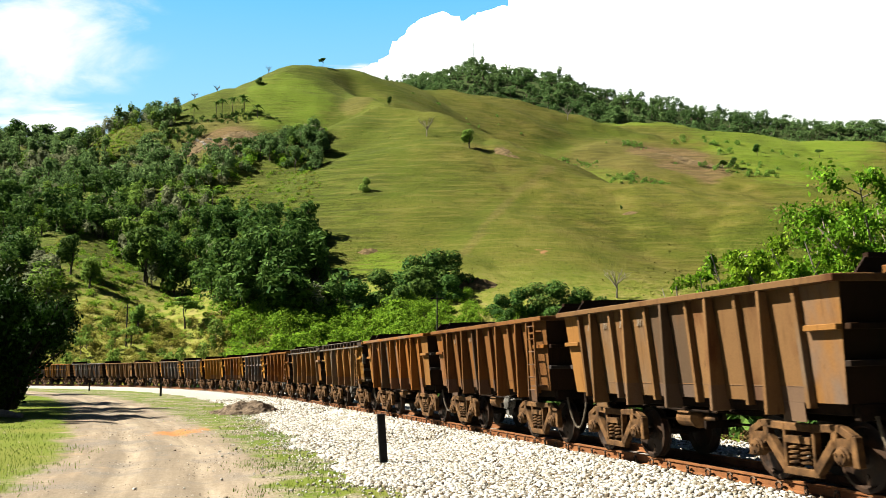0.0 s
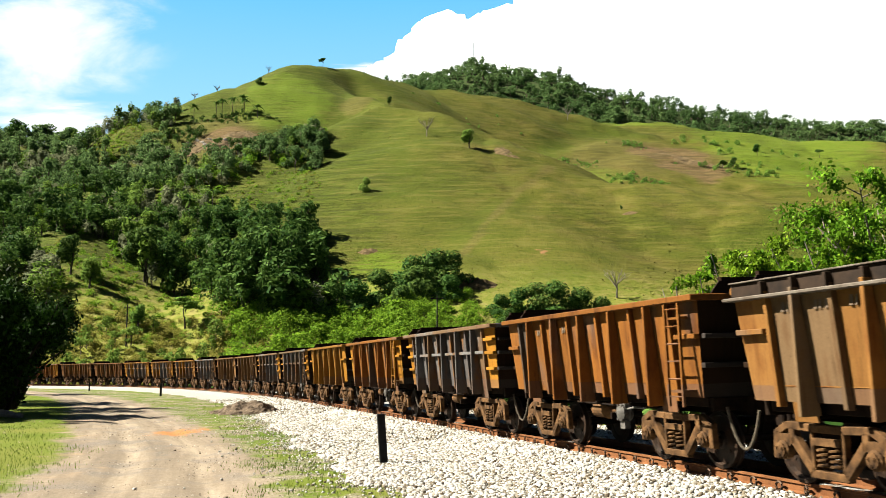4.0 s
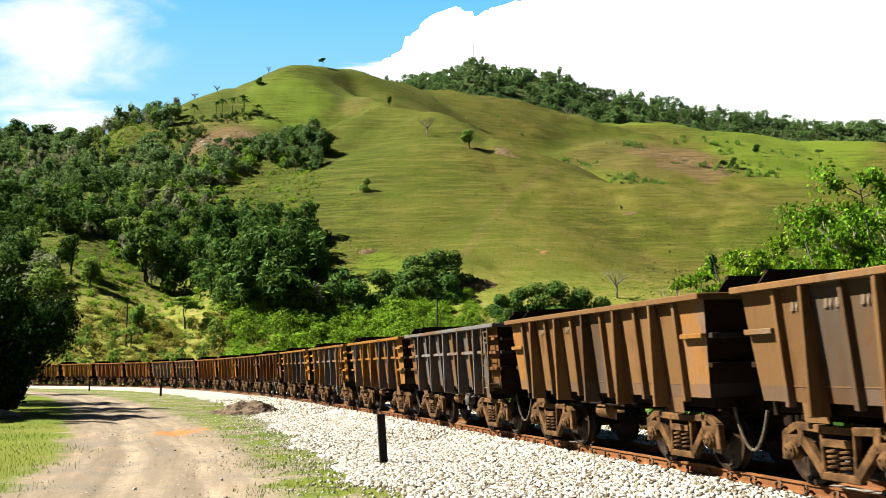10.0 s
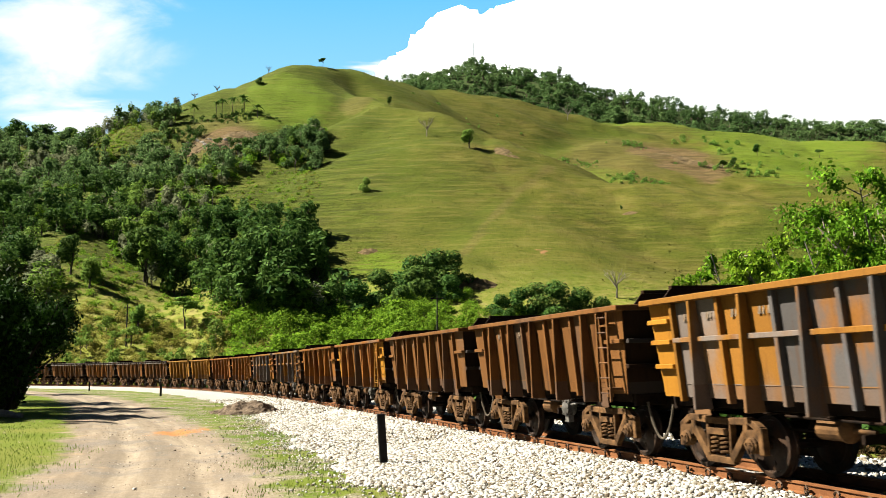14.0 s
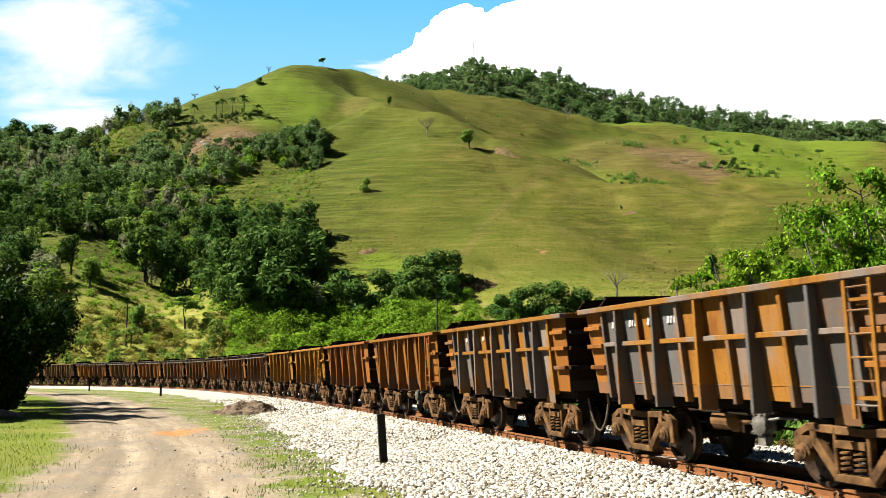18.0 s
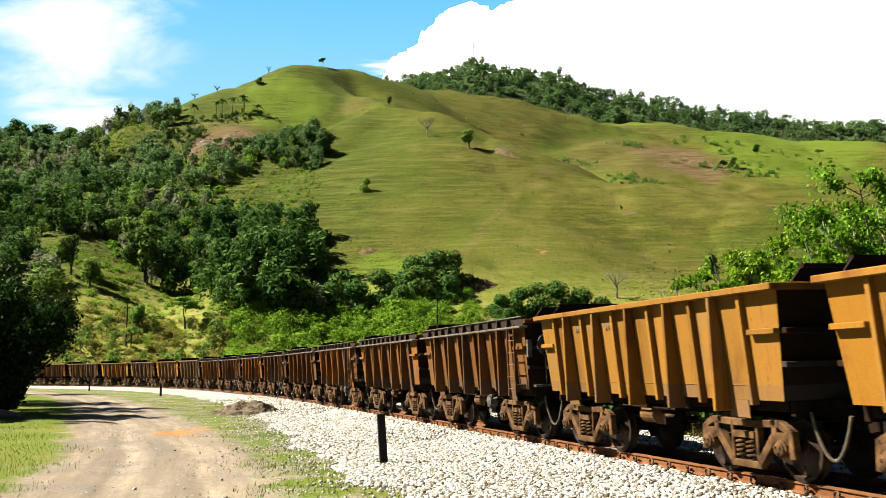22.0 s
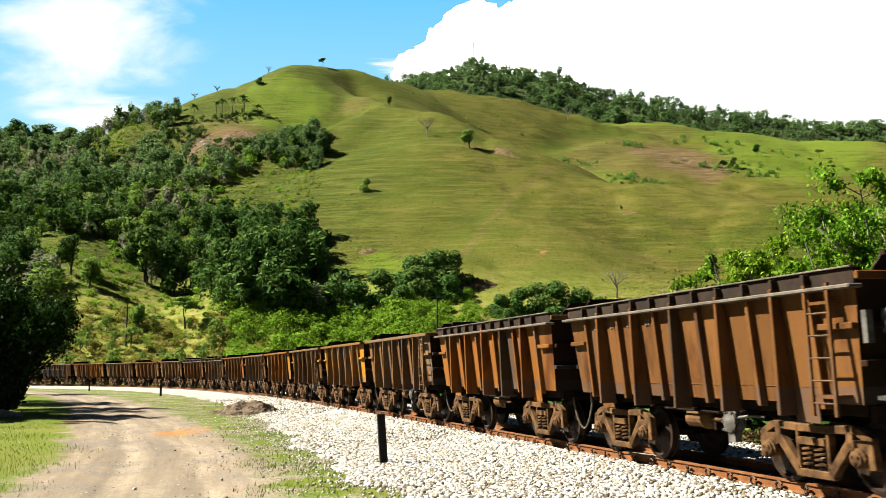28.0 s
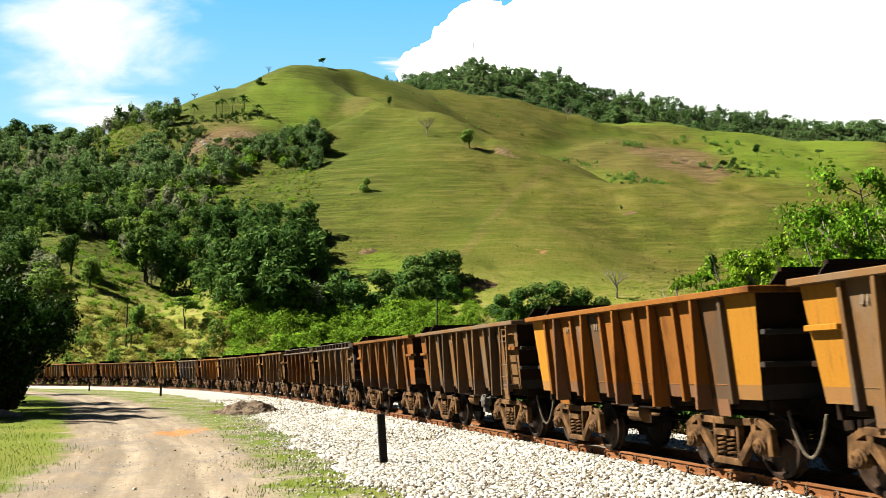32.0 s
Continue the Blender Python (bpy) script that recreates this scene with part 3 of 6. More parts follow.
def build_stones():
    rng = np.random.default_rng(4)
    tops = []
    n_try = [(24000, 1, 16), (15000, 16, 34), (5000, 34, 60)]
    base_v = np.array([(-1, -1, -.7), (1, -1, -.7), (1, 1, -.7), (-1, 1, -.7), (-.7, -.8, .7), (.8, -.6, .8), (.6, .8, .6), (-.8, .6, .75)])
    quad = np.array([(3, 2, 1, 0), (4, 5, 6, 7), (0, 1, 5, 4), (1, 2, 6, 5), (2, 3, 7, 6), (3, 0, 4, 7)])
    P = []
    for n, s0, s1 in n_try:
        for s, u, r in zip(rng.uniform(s0, s1, n), rng.uniform(0, 1, n) ** 0.9, rng.uniform(0, 1, n)):
            sec = ballast_section(s)
            o = -0.62 - u * (-sec[1][0] - 0.2)
            for a, b in zip(sec, sec[1:]):
                if a[0] <= o <= b[0]:
                    f = (o - a[0]) / (b[0] - a[0])
                    pa, pb = Vector(ballast_point(s, *a)), Vector(ballast_point(s, *b))
                    p = pa.lerp(pb, f)
                    P.append((p.x, p.y, p.z + 0.008, 0.018 + 0.027 * r + 0.0006 * s))
                    break
    # the far shoulder, seen between the wheels
    for s, o, r in zip(rng.uniform(2, 34, 7000), rng.uniform(0.9, 5.4, 7000), rng.uniform(0, 1, 7000)):
        sec = ballast_section(s)
        for a, b in zip(sec, sec[1:]):
            if a[0] <= o <= b[0]:
                p = Vector(ballast_point(s, *a)).lerp(Vector(ballast_point(s, *b)), (o - a[0]) / (b[0] - a[0]))
                P.append((p.x, p.y, p.z + 0.008, 0.025 + 0.03 * r))
                break
    # stones that lie scattered over the verge
    for s, u in zip(rng.uniform(4, 40, 1300), rng.exponential(0.55, 1300)):
        p = ballast_point(s, -near_reach(s) - u, GROUND, 1)
        P.append((p[0], p[1], ground_z(p[0], p[1]) + 0.01, 0.012 + 0.02 * rng.uniform()))
    P = np.array(P)
    n = len(P)
    V = base_v[None] * rng.uniform(0.6, 1.25, (n, 8, 3)) * P[:, None, 3:4]
    a = rng.uniform(0, 6.28, n)
    t = rng.uniform(-0.7, 0.7, n)
    c, s_, ct, st = np.cos(a)[:, None], np.sin(a)[:, None], np.cos(t)[:, None], np.sin(t)[:, None]
    x, y, z = V[..., 0], V[..., 1], V[..., 2]
    y, z = y * ct - z * st, y * st + z * ct
    x, y = x * c - y * s_, x * s_ + y * c
    V = np.stack([x + P[:, 0:1], y + P[:, 1:2], z + P[:, 2:3]], -1).reshape(-1, 3)
    F = (quad[None] + 8 * np.arange(n)[:, None, None]).reshape(-1, 4)
    return quads_mesh("ballast_stone", V, F)


def road_gravel():
    rng = np.random.default_rng(44)
    n = 16000
    Y = 9 + 34 * rng.uniform(0, 1, n) ** 1.6
    X = Y * rng.uniform(-0.5, 0.1, n)
    gap, s = track_gap(X, Y)
    ok = (gap < -5.3) & (clump_at(X, Y) + rng.normal(size=n) * 0.5 > 0.15)
    X, Y = X[ok], Y[ok]
    n = len(X)
    Z = height(X, Y) + rough_ground(X, Y)
    R = rng.uniform(0.006, 0.02, n) * (1 + 0.02 * Y)
    tet = np.array([(-1, -0.6, -0.3), (1, -0.6, -0.3), (0, 1.1, -0.3), (0, 0, 0.8)])
    a = rng.uniform(0, 6.28, n)
    V = tet[None] * rng.uniform(0.6, 1.3, (n, 4, 3)) * R[:, None, None]
    c, s_ = np.cos(a)[:, None], np.sin(a)[:, None]
    V = np.stack([V[..., 0] * c - V[..., 1] * s_ + X[:, None], V[..., 0] * s_ + V[..., 1] * c + Y[:, None], V[..., 2] + Z[:, None]], -1)
    F = (np.array([(0, 1, 3), (1, 2, 3), (2, 0, 3)])[None] + 4 * np.arange(n)[:, None, None]).reshape(-1, 3)
    return quads_mesh("road_gravel", V.reshape(-1, 3), F)


def clump_at(X, Y):
    return np.sin(X * 0.9 + 2.0 * np.sin(Y * 0.6)) * np.sin(Y * 0.7 + 1.6 * np.sin(X * 0.8 + 1))


GRAVEL, nt_, b_ = base("brown_gravel", 0.95, 0, 0.1)
g_ = nt_.nodes.new("ShaderNodeNewGeometry")
nt_.links.new(ramp(nt_, g_.outputs["Random Per Island"], [(0.0, (0.038, 0.0285, 0.0209)), (0.6, (0.0988, 0.076, 0.057)), (1.0, (0.19, 0.1672, 0.1368))]), b_.inputs["Base Color"])
thing("road_gravel", road_gravel(), GRAVEL, pose(0, 0, 0), label="loose brown gravel on the dirt road and verge", category="gravel", kind="stuff")
thing("ballast_stones", build_stones(), STONE_EACH, pose(0, 0, 0), label="loose pale crushed stones covering the track bank", category="stones", kind="stuff")

track = tagged(new("railway_track"), label="curved single railway track with rusty brown rails", category="track", kind="structure")
HEAD = [(-0.035, 0.0), (0.035, 0.0), (0.035, -0.03), (0.009, -0.042), (0.009, -0.135), (0.07, -0.15), (0.07, -0.165), (-0.07, -0.165), (-0.07, -0.15), (-0.009, -0.135), (-0.009, -0.042), (-0.035, -0.03)]
for side in (-0.535, 0.535):
    part("rail", sweep("rail", [(o + side, z) for o, z in HEAD][::-1], -60, 300, 1.0), RAIL_MAT, track, "rusty brown steel rail")
bm = bmesh.new()
hexa(bm, [(-0.13, -1.0, -0.33), (0.13, -1.0, -0.33), (0.13, 1.0, -0.33), (-0.13, 1.0, -0.33)], [(-0.10, -0.98, -0.168), (0.10, -0.98, -0.168), (0.10, 0.98, -0.168), (-0.10, 0.98, -0.168)])
SLEEPER_ME = done(bm, "sleeper")
bm = bmesh.new()
pts = [(0.075 * math.cos(a), -0.03 - 0.025 * math.cos(a), -0.095 + 0.06 * math.sin(a)) for a in np.linspace(-1.2, 4.0, 10)]
tube(bm, pts, [0.019] * 10, 5)
box(bm, -0.06, 0.06, -0.10, 0.0, -0.168, -0.148)
CLIP_ME = done(bm, "rail_clip")
for k in range(250):
    s = -6 + 0.6 * k
    m = track_pose(s, 0.3)
    sl = part("sleeper", SLEEPER_ME, SLEEPER_MAT, track, at=m)
    if s < 60:
        part("rail_clip", CLIP_ME, CLIP_MAT, sl, at=pose(0, -0.545 - 0.05, 0, 0, 0, random.uniform(-15, 15)))

# ---- train ----
PITCH, BODY, WB2 = 9.018, 8.06, 1.73
TRUCK = 5.30
TOPZ, LOWZ = 2.775, 1.155
Y_RIM, Y_TOP, Y_LOW = 1.34, 1.185, 1.05
END_LEAN = 0.18
STEEL = plain("dark_underframe_steel", (0.0046, 0.003, 0.0023), (0.016, 0.0087, 0.0046), 5, 0.9, 0.0, spec=0.05)
FRAME_MAT = plain("dusty_cast_steel", (0.014, 0.0066, 0.0024), (0.105, 0.053, 0.020), 4, 0.85, 0.0, 0.4, 0.01, 0.1)
WHEEL_MAT = plain("worn_wheel_steel", (0.006, 0.003, 0.0016), (0.030, 0.014, 0.006), 5, 0.6, 0.2, spec=0.2)
HOSE_MAT = plain("grey_rubber_hose", (0.034, 0.027, 0.019), (0.085, 0.068, 0.048), 9, 0.7)
VALVE_MAT = plain("grey_brake_valve", (0.038, 0.0342, 0.0304), (0.114, 0.1064, 0.095), 6, 0.55, 0.2)
MARK_MAT = plain("faded_marking_paint", (0.0532, 0.0323, 0.0171), (0.1216, 0.095, 0.0684), 14, 0.7)
MARK_WHITE = plain("white_marking_paint", (0.209, 0.2014, 0.19), (0.285, 0.2812, 0.2736), 8, 0.7)
INSIDE = plain("ore_dusted_steel", (0.0076, 0.0049, 0.0034), (0.0228, 0.0133, 0.0076), 3, 0.9)

RAIL_PALE = plain("pale_bare_steel", (0.050, 0.036, 0.026), (0.115, 0.098, 0.080), 3, 0.6, 0.2)
GREYW = (0.0621, 0.0611, 0.0621)
SKINS = {
    # rusty end paint, darkened in colour for the shade on the wagon ends
    "dim": painted("rusty_end_paint_in_shade", (0.0145, 0.0068, 0.003), (0.008, 0.004, 0.002), (0.013, 0.010, 0.008), 0.6, 0.2),
    "yellow": painted("yellow_wagon_paint", (0.190, 0.084, 0.009), (0.1148, 0.0447, 0.0072), (0.1595, 0.0861, 0.0192), 0.3, 0.15),
    "ochre": painted("ochre_wagon_paint", (0.128, 0.060, 0.016), (0.0758, 0.0274, 0.0063), GREYW, 0.5, 0.45),
    "gold": painted("golden_wagon_paint", (0.145, 0.068, 0.011), (0.0917, 0.0351, 0.0072), (0.0956, 0.0619, 0.0299), 0.5, 0.4),
    "grey": painted("worn_grey_wagon_steel", (0.0758, 0.0459, 0.0248), (0.0738, 0.0264, 0.0068), (0.0837, 0.0817, 0.0817), 0.5, 0.75),
    "brown": painted("brown_wagon_paint", (0.0858, 0.0367, 0.0104), (0.0438, 0.0167, 0.0051), (0.0638, 0.0478, 0.0383), 0.6, 0.3),
    "orange": painted("orange_brown_wagon_paint", (0.1236, 0.0471, 0.0088), (0.0598, 0.0207, 0.0056), (0.0678, 0.0559, 0.0478), 0.6, 0.38),
    "taupe": painted("taupe_wagon_paint", (0.0897, 0.0478, 0.0192), (0.0519, 0.0199, 0.0072), (0.0798, 0.0658, 0.0519), 0.5, 0.42),
    "mixed": painted("rust_and_bare_steel_paint", (0.1315, 0.0578, 0.0095), (0.0798, 0.0287, 0.0063), (0.0858, 0.0837, 0.0837), 0.5, 0.6),
    "red": painted("rust_red_wagon_paint", (0.1157, 0.0418, 0.0095), (0.0717, 0.0239, 0.0063), (0.0956, 0.0542, 0.0318), 0.5, 0.25),
}


BARE = {
    "mixed": painted("bare_blue_grey_steel", (0.052, 0.047, 0.045), (0.110, 0.046, 0.010), (0.064, 0.066, 0.072), 0.62, 0.5),
    "ochre": painted("bare_tan_steel", (0.090, 0.056, 0.028), (0.060, 0.027, 0.010), (0.060, 0.060, 0.064), 0.5, 0.5),
    "taupe": painted("bare_brown_steel", (0.046, 0.029, 0.017), (0.072, 0.029, 0.008), (0.050, 0.047, 0.046), 0.55, 0.45),
}
BARE["grey"], BARE["orange"], BARE["brown"], BARE["red"] = BARE["mixed"], BARE["taupe"], BARE["taupe"], BARE["ochre"]
BARE_SHARE = {"mixed": 0.30, "grey": -0.1, "ochre": 0.35, "taupe": 0.45, "orange": 0.75, "brown": 0.65, "red": 0.8}


def lean(z):
    """Half width of the sloping side plate at height z."""
    return Y_LOW + (Y_TOP - Y_LOW) * (z - LOWZ) / (TOPZ - LOWZ)


def end_x(z):
    """Half length of the tub at height z: the ends slope in towards the floor."""
    return BODY / 2 - END_LEAN * (TOPZ - z) / (TOPZ - LOWZ)


def end_plate(e, sgn, z0=LOWZ, z1=TOPZ - 0.10, out=0.004, thick=0.02):
    """Plain corner panel of the side, its outer edge sloping with the end."""
    bm = bmesh.new()
    a, b = lean(z0) + out, lean(z1) + out
    lo = [(e * X_IN, sgn * a, z0), (e * end_x(z0), sgn * a, z0), (e * end_x(z0), sgn * (a - thick), z0), (e * X_IN, sgn * (a - thick), z0)]
    hi = [(e * X_IN, sgn * b, z1), (e * end_x(z1), sgn * b, z1), (e * end_x(z1), sgn * (b - thick), z1), (e * X_IN, sgn * (b - thick), z1)]
    hexa(bm, lo, hi)
    return done(bm, "end_panel")


def side_plate(x0, x1, sgn, z0=LOWZ, z1=TOPZ - 0.10, out=0.0, thick=0.02):
    bm = bmesh.new()
    a, b = lean(z0) + out, lean(z1) + out
    lo = [(x0, sgn * a, z0), (x1, sgn * a, z0), (x1, sgn * (a - thick), z0), (x0, sgn * (a - thick), z0)]
    hi = [(x0, sgn * b, z1), (x1, sgn * b, z1), (x1, sgn * (b - thick), z1), (x0, sgn * (b - thick), z1)]
    hexa(bm, lo, hi)
    return done(bm, "side_plate")


def deep_rib(sgn):
    """Upright stiffener: its outer edge is plumb, so it deepens where the side slopes in."""
    bm = bmesh.new()
    zt, zb = TOPZ - 0.10, LOWZ - 0.17
    hexa(bm, [(-0.035, sgn * 1.0, zb), (0.035, sgn * 1.0, zb), (0.035, sgn * (Y_RIM - 0.02), zb), (-0.035, sgn * (Y_RIM - 0.02), zb)],
         [(-0.035, sgn * 1.2, zt), (0.035, sgn * 1.2, zt), (0.035, sgn * (Y_RIM - 0.01), zt), (-0.035, sgn * (Y_RIM - 0.01), zt)])
    return done(bm, "upright_rib", 0.008)


def lean_rib(sgn):
    bm = bmesh.new()
    zt, zb = TOPZ - 0.10, LOWZ - 0.07
    hexa(bm, [(-0.04, sgn * (lean(zb) - 0.02), zb), (0.04, sgn * (lean(zb) - 0.02), zb), (0.04, sgn * (lean(zb) + 0.10), zb), (-0.04, sgn * (lean(zb) + 0.10), zb)],
         [(-0.04, sgn * (lean(zt) - 0.02), zt), (0.04, sgn * (lean(zt) - 0.02), zt), (0.04, sgn * (lean(zt) + 0.09), zt), (-0.04, sgn * (lean(zt) + 0.09), zt)])
    return done(bm, "slanting_rib", 0.006)


def bar_mesh(name, x0, x1, y0, y1, z0, z1, bev=0.008):
    bm = bmesh.new()
    box(bm, x0, x1, y0, y1, z0, z1)
    return done(bm, name, bev)


def side_frame_mesh():
    """Cast side frame of a bogie with its sloping struts, spring window and pedestals; lies in the xz plane."""
    bm = bmesh.new()
    y0, y1 = -0.06, 0.06

    def strut(pts, w):
        for (xa, za), (xb, zb) in zip(pts, pts[1:]):
            d = Vector((xb - xa, 0, zb - za))
            n = Vector((-d.z, 0, d.x)).normalized() * w / 2
            p = [(xa + n.x, za + n.z), (xb + n.x, zb + n.z), (xb - n.x, zb - n.z), (xa - n.x, za - n.z)]
            hexa(bm, [(x, y0, z) for x, z in p], [(x, y1, z) for x, z in p])

    strut([(-1.03, 0.70), (-0.80, 0.82), (-0.28, 0.80), (0.28, 0.80), (0.80, 0.82), (1.03, 0.70)], 0.11)
    for k in (-1, 1):
        strut([(k * 1.03, 0.74), (k * 1.06, 0.34)], 0.11)
        strut([(k * 0.70, 0.80), (k * 0.69, 0.56)], 0.12)
        strut([(k * 0.70, 0.66), (k * 0.30, 0.22)], 0.135)
        strut([(k * 0.295, 0.80), (k * 0.295, 0.24)], 0.06)
    strut([(-0.36, 0.20), (0.36, 0.20)], 0.11)
    return done(bm, "side_frame", 0.012)


def spring_mesh():
    bm = bmesh.new()
    for x in (-0.12, 0.12):
        for r in (0.085,):
            pts = [(x + r * math.cos(a), r * math.sin(a), 0.28 + 0.30 * a / (2 * math.pi * 4.5)) for a in np.linspace(0, 2 * math.pi * 4.5, 44)]
            tube(bm, pts, [0.021] * len(pts), 5)
    box(bm, -0.26, 0.26, -0.08, 0.08, 0.585, 0.68)
    return done(bm, "coil_spring")


def wheelset_mesh():
    bm = bmesh.new()
    for k in (-1, 1):
        prof = [(0.07, k * 0.40), (0.16, k * 0.42), (0.34, k * 0.47), (0.37, k * 0.46), (0.485, k * 0.46), (0.48, k * 0.49), (0.46, k * 0.50), (0.455, k * 0.59), (0.40, k * 0.595), (0.37, k * 0.53), (0.15, k * 0.56), (0.11, k * 0.60), (0.07, k * 0.60)]
        lathe(bm, prof, "y", 28)
        for a in range(4):
            c, s = math.cos(a * math.pi / 2), math.sin(a * math.pi / 2)
            rod(bm, (0.25 * c, k * 0.50, 0.25 * s), (0.25 * c, k * 0.56, 0.25 * s), 0.035, None, 8)
    rod(bm, (0, -0.78, 0), (0, 0.78, 0), 0.07, None, 10)
    return done(bm, "wheelset")


def cap_mesh():
    bm = bmesh.new()
    lathe(bm, [(0.13, -0.02), (0.13, 0.09), (0.10, 0.11), (0.10, 0.135), (0.05, 0.145)], "y", 14)
    box(bm, -0.14, 0.14, -0.05, 0.06, 0.06, 0.22)
    for a in range(3):
        c, s = math.cos(a * 2.094 + 0.5), math.sin(a * 2.094 + 0.5)
        rod(bm, (0.06 * c, 0.12, 0.06 * s), (0.06 * c, 0.165, 0.06 * s), 0.018, None, 6)
    return done(bm, "bearing_cap")


def bolster_mesh():
    bm = bmesh.new()
    hexa(bm, [(-0.2, -0.8, 0.60), (0.2, -0.8, 0.60), (0.2, 0.8, 0.60), (-0.2, 0.8, 0.60)], [(-0.2, -0.8, 0.74), (0.2, -0.8, 0.74), (0.2, 0.8, 0.74), (-0.2, 0.8, 0.74)])
    lathe(bm, [(0.22, 0.74), (0.22, 0.84)], "z", 16)
    for k in (-1, 1):
        rod(bm, (k * 0.33, -0.55, 0.42), (k * 0.33, 0.55, 0.42), 0.05, None, 8)
        for s in (-0.55, 0.55):
            box(bm, min(k * 0.33, k * 0.45), max(k * 0.33, k * 0.45), s - 0.05, s + 0.05, 0.30, 0.60)
    return done(bm, "bolster", 0.0)


SF, SPR, WS, CAP, BOL = side_frame_mesh(), spring_mesh(), wheelset_mesh(), cap_mesh(), bolster_mesh()
YF = 0.83


def add_bogie(wagon, x):
    bog = part("bogie", BOL, STEEL, wagon, "rusty cast-steel two-axle bogie", at=pose(x, 0, 0))
    for sgn in (-1, 1):
        part("side_frame", SF, FRAME_MAT, bog, at=pose(0, sgn * YF, 0))
        part("coil_spring", SPR, FRAME_MAT, bog, at=pose(0, sgn * YF, 0))
        for k in (-1, 1):
            part("bearing_cap", CAP, FRAME_MAT, bog, at=pose(k * WB2 / 2, sgn * YF, 0.48, 0, 0, 180 if sgn < 0 else 0))
    for k in (-1, 1):
        part("wheelset", WS, WHEEL_MAT, bog, "rust-brown wheel pair on its axle", at=pose(k * WB2 / 2, 0, 0.455))


SILL = bar_mesh("centre_sill", -BODY / 2 - 0.02, BODY / 2 + 0.02, -0.28, 0.28, 0.84, LOWZ - 0.004, 0.01)
SIDE_SILL = bar_mesh("side_sill", -BODY / 2 + 0.3, BODY / 2 - 0.3, -0.05, 0.05, LOWZ - 0.16, LOWZ - 0.003, 0.01)
BEARER = bar_mesh("crossbearer", -0.08, 0.08, -0.97, 0.97, 0.95, LOWZ - 0.17, 0.01)
HEADSTOCK = bar_mesh("headstock", -0.05, 0.05, -0.9, 0.9, LOWZ - 0.22, LOWZ - 0.006, 0.01)


def add_underframe(w):
    part("centre_sill", SILL, STEEL, w)
    for sg in (-1, 1):
        part("side_sill", SIDE_SILL, STEEL, w, at=pose(0, sg * 0.84, 0))
        part("headstock", HEADSTOCK, STEEL, w, at=pose(sg * (BODY / 2 - END_LEAN - 0.03), 0, 0))
    for x in (-TRUCK / 2, -1.3, 0.0, 1.3, TRUCK / 2):
        part("crossbearer", BEARER, STEEL, w, at=pose(x, 0, 0))


def end_wall_mesh():
    """End plate with a raised middle and cut-off corners."""
    bm = bmesh.new()
    zt = TOPZ - 0.10
    line = [(-Y_LOW, LOWZ), (Y_LOW, LOWZ), (lean(zt), zt), (1.2, TOPZ), (0.92, TOPZ + 0.01), (0.72, TOPZ + 0.24), (-0.72, TOPZ + 0.24), (-0.92, TOPZ + 0.01), (-1.2, TOPZ), (-lean(zt), zt)]
    rings = [[bm.verts.new((x + end_x(min(z, TOPZ)) - BODY / 2, y, z)) for y, z in line] for x in (-0.03, 0.0)]
    bm.faces.new(rings[0][::-1])
    bm.faces.new(rings[1])
    for k in range(len(line)):
        q = (k + 1) % len(line)
        bm.faces.new((rings[0][k], rings[0][q], rings[1][q], rings[1][k]))
    box(bm, -0.05, 0.04, -0.74, 0.74, TOPZ + 0.20, TOPZ + 0.26)
    return done(bm, "end_wall")


def ladder_mesh():
    """The two stiles with their brackets; the rungs are parts of their own."""
    bm = bmesh.new()
    ya = Y_RIM - 0.03
    for x in (-0.21, 0.21):
        box(bm, x - 0.025, x + 0.025, -ya - 0.02, -ya + 0.02, LOWZ - 0.14, TOPZ - 0.11)
    for z in (LOWZ + 0.1, TOPZ - 0.35):
        box(bm, -0.23, 0.23, -ya + 0.018, -lean(z) + 0.01, z - 0.02, z + 0.02)
    return done(bm, "ladder")


bm = bmesh.new()
rod(bm, (-0.21, 0, 0), (0.21, 0, 0), 0.014, None, 6)
RUNG = done(bm, "rung")


def coupler_mesh():
    bm = bmesh.new()
    box(bm, 0, 0.32, -0.08, 0.08, 0.74, 0.92)
    box(bm, 0.32, 0.56, -0.16, 0.12, 0.70, 0.96)
    box(bm, 0.40, 0.52, 0.10, 0.18, 0.72, 0.94)
    return done(bm, "coupler", 0.02)


def hose_mesh():
    bm = bmesh.new()
    pts = [(-0.10 + 0.56 * u, -0.70 + 0.18 * u, 1.0 - 0.62 * math.sin(math.pi * u) ** 0.8 - 0.04 * u) for u in np.linspace(0, 1, 14)]
    tube(bm, pts, [0.026] * 14, 7)
    return done(bm, "brake_hose")


def cylinder_mesh():
    bm = bmesh.new()
    lathe(bm, [(0.10, -0.42), (0.15, -0.40), (0.15, 0.05), (0.17, 0.06), (0.17, 0.10), (0.09, 0.16), (0.04, 0.18), (0.03, 0.55)], "x", 16, (0, -0.75, 0.80))
    return done(bm, "brake_cylinder")


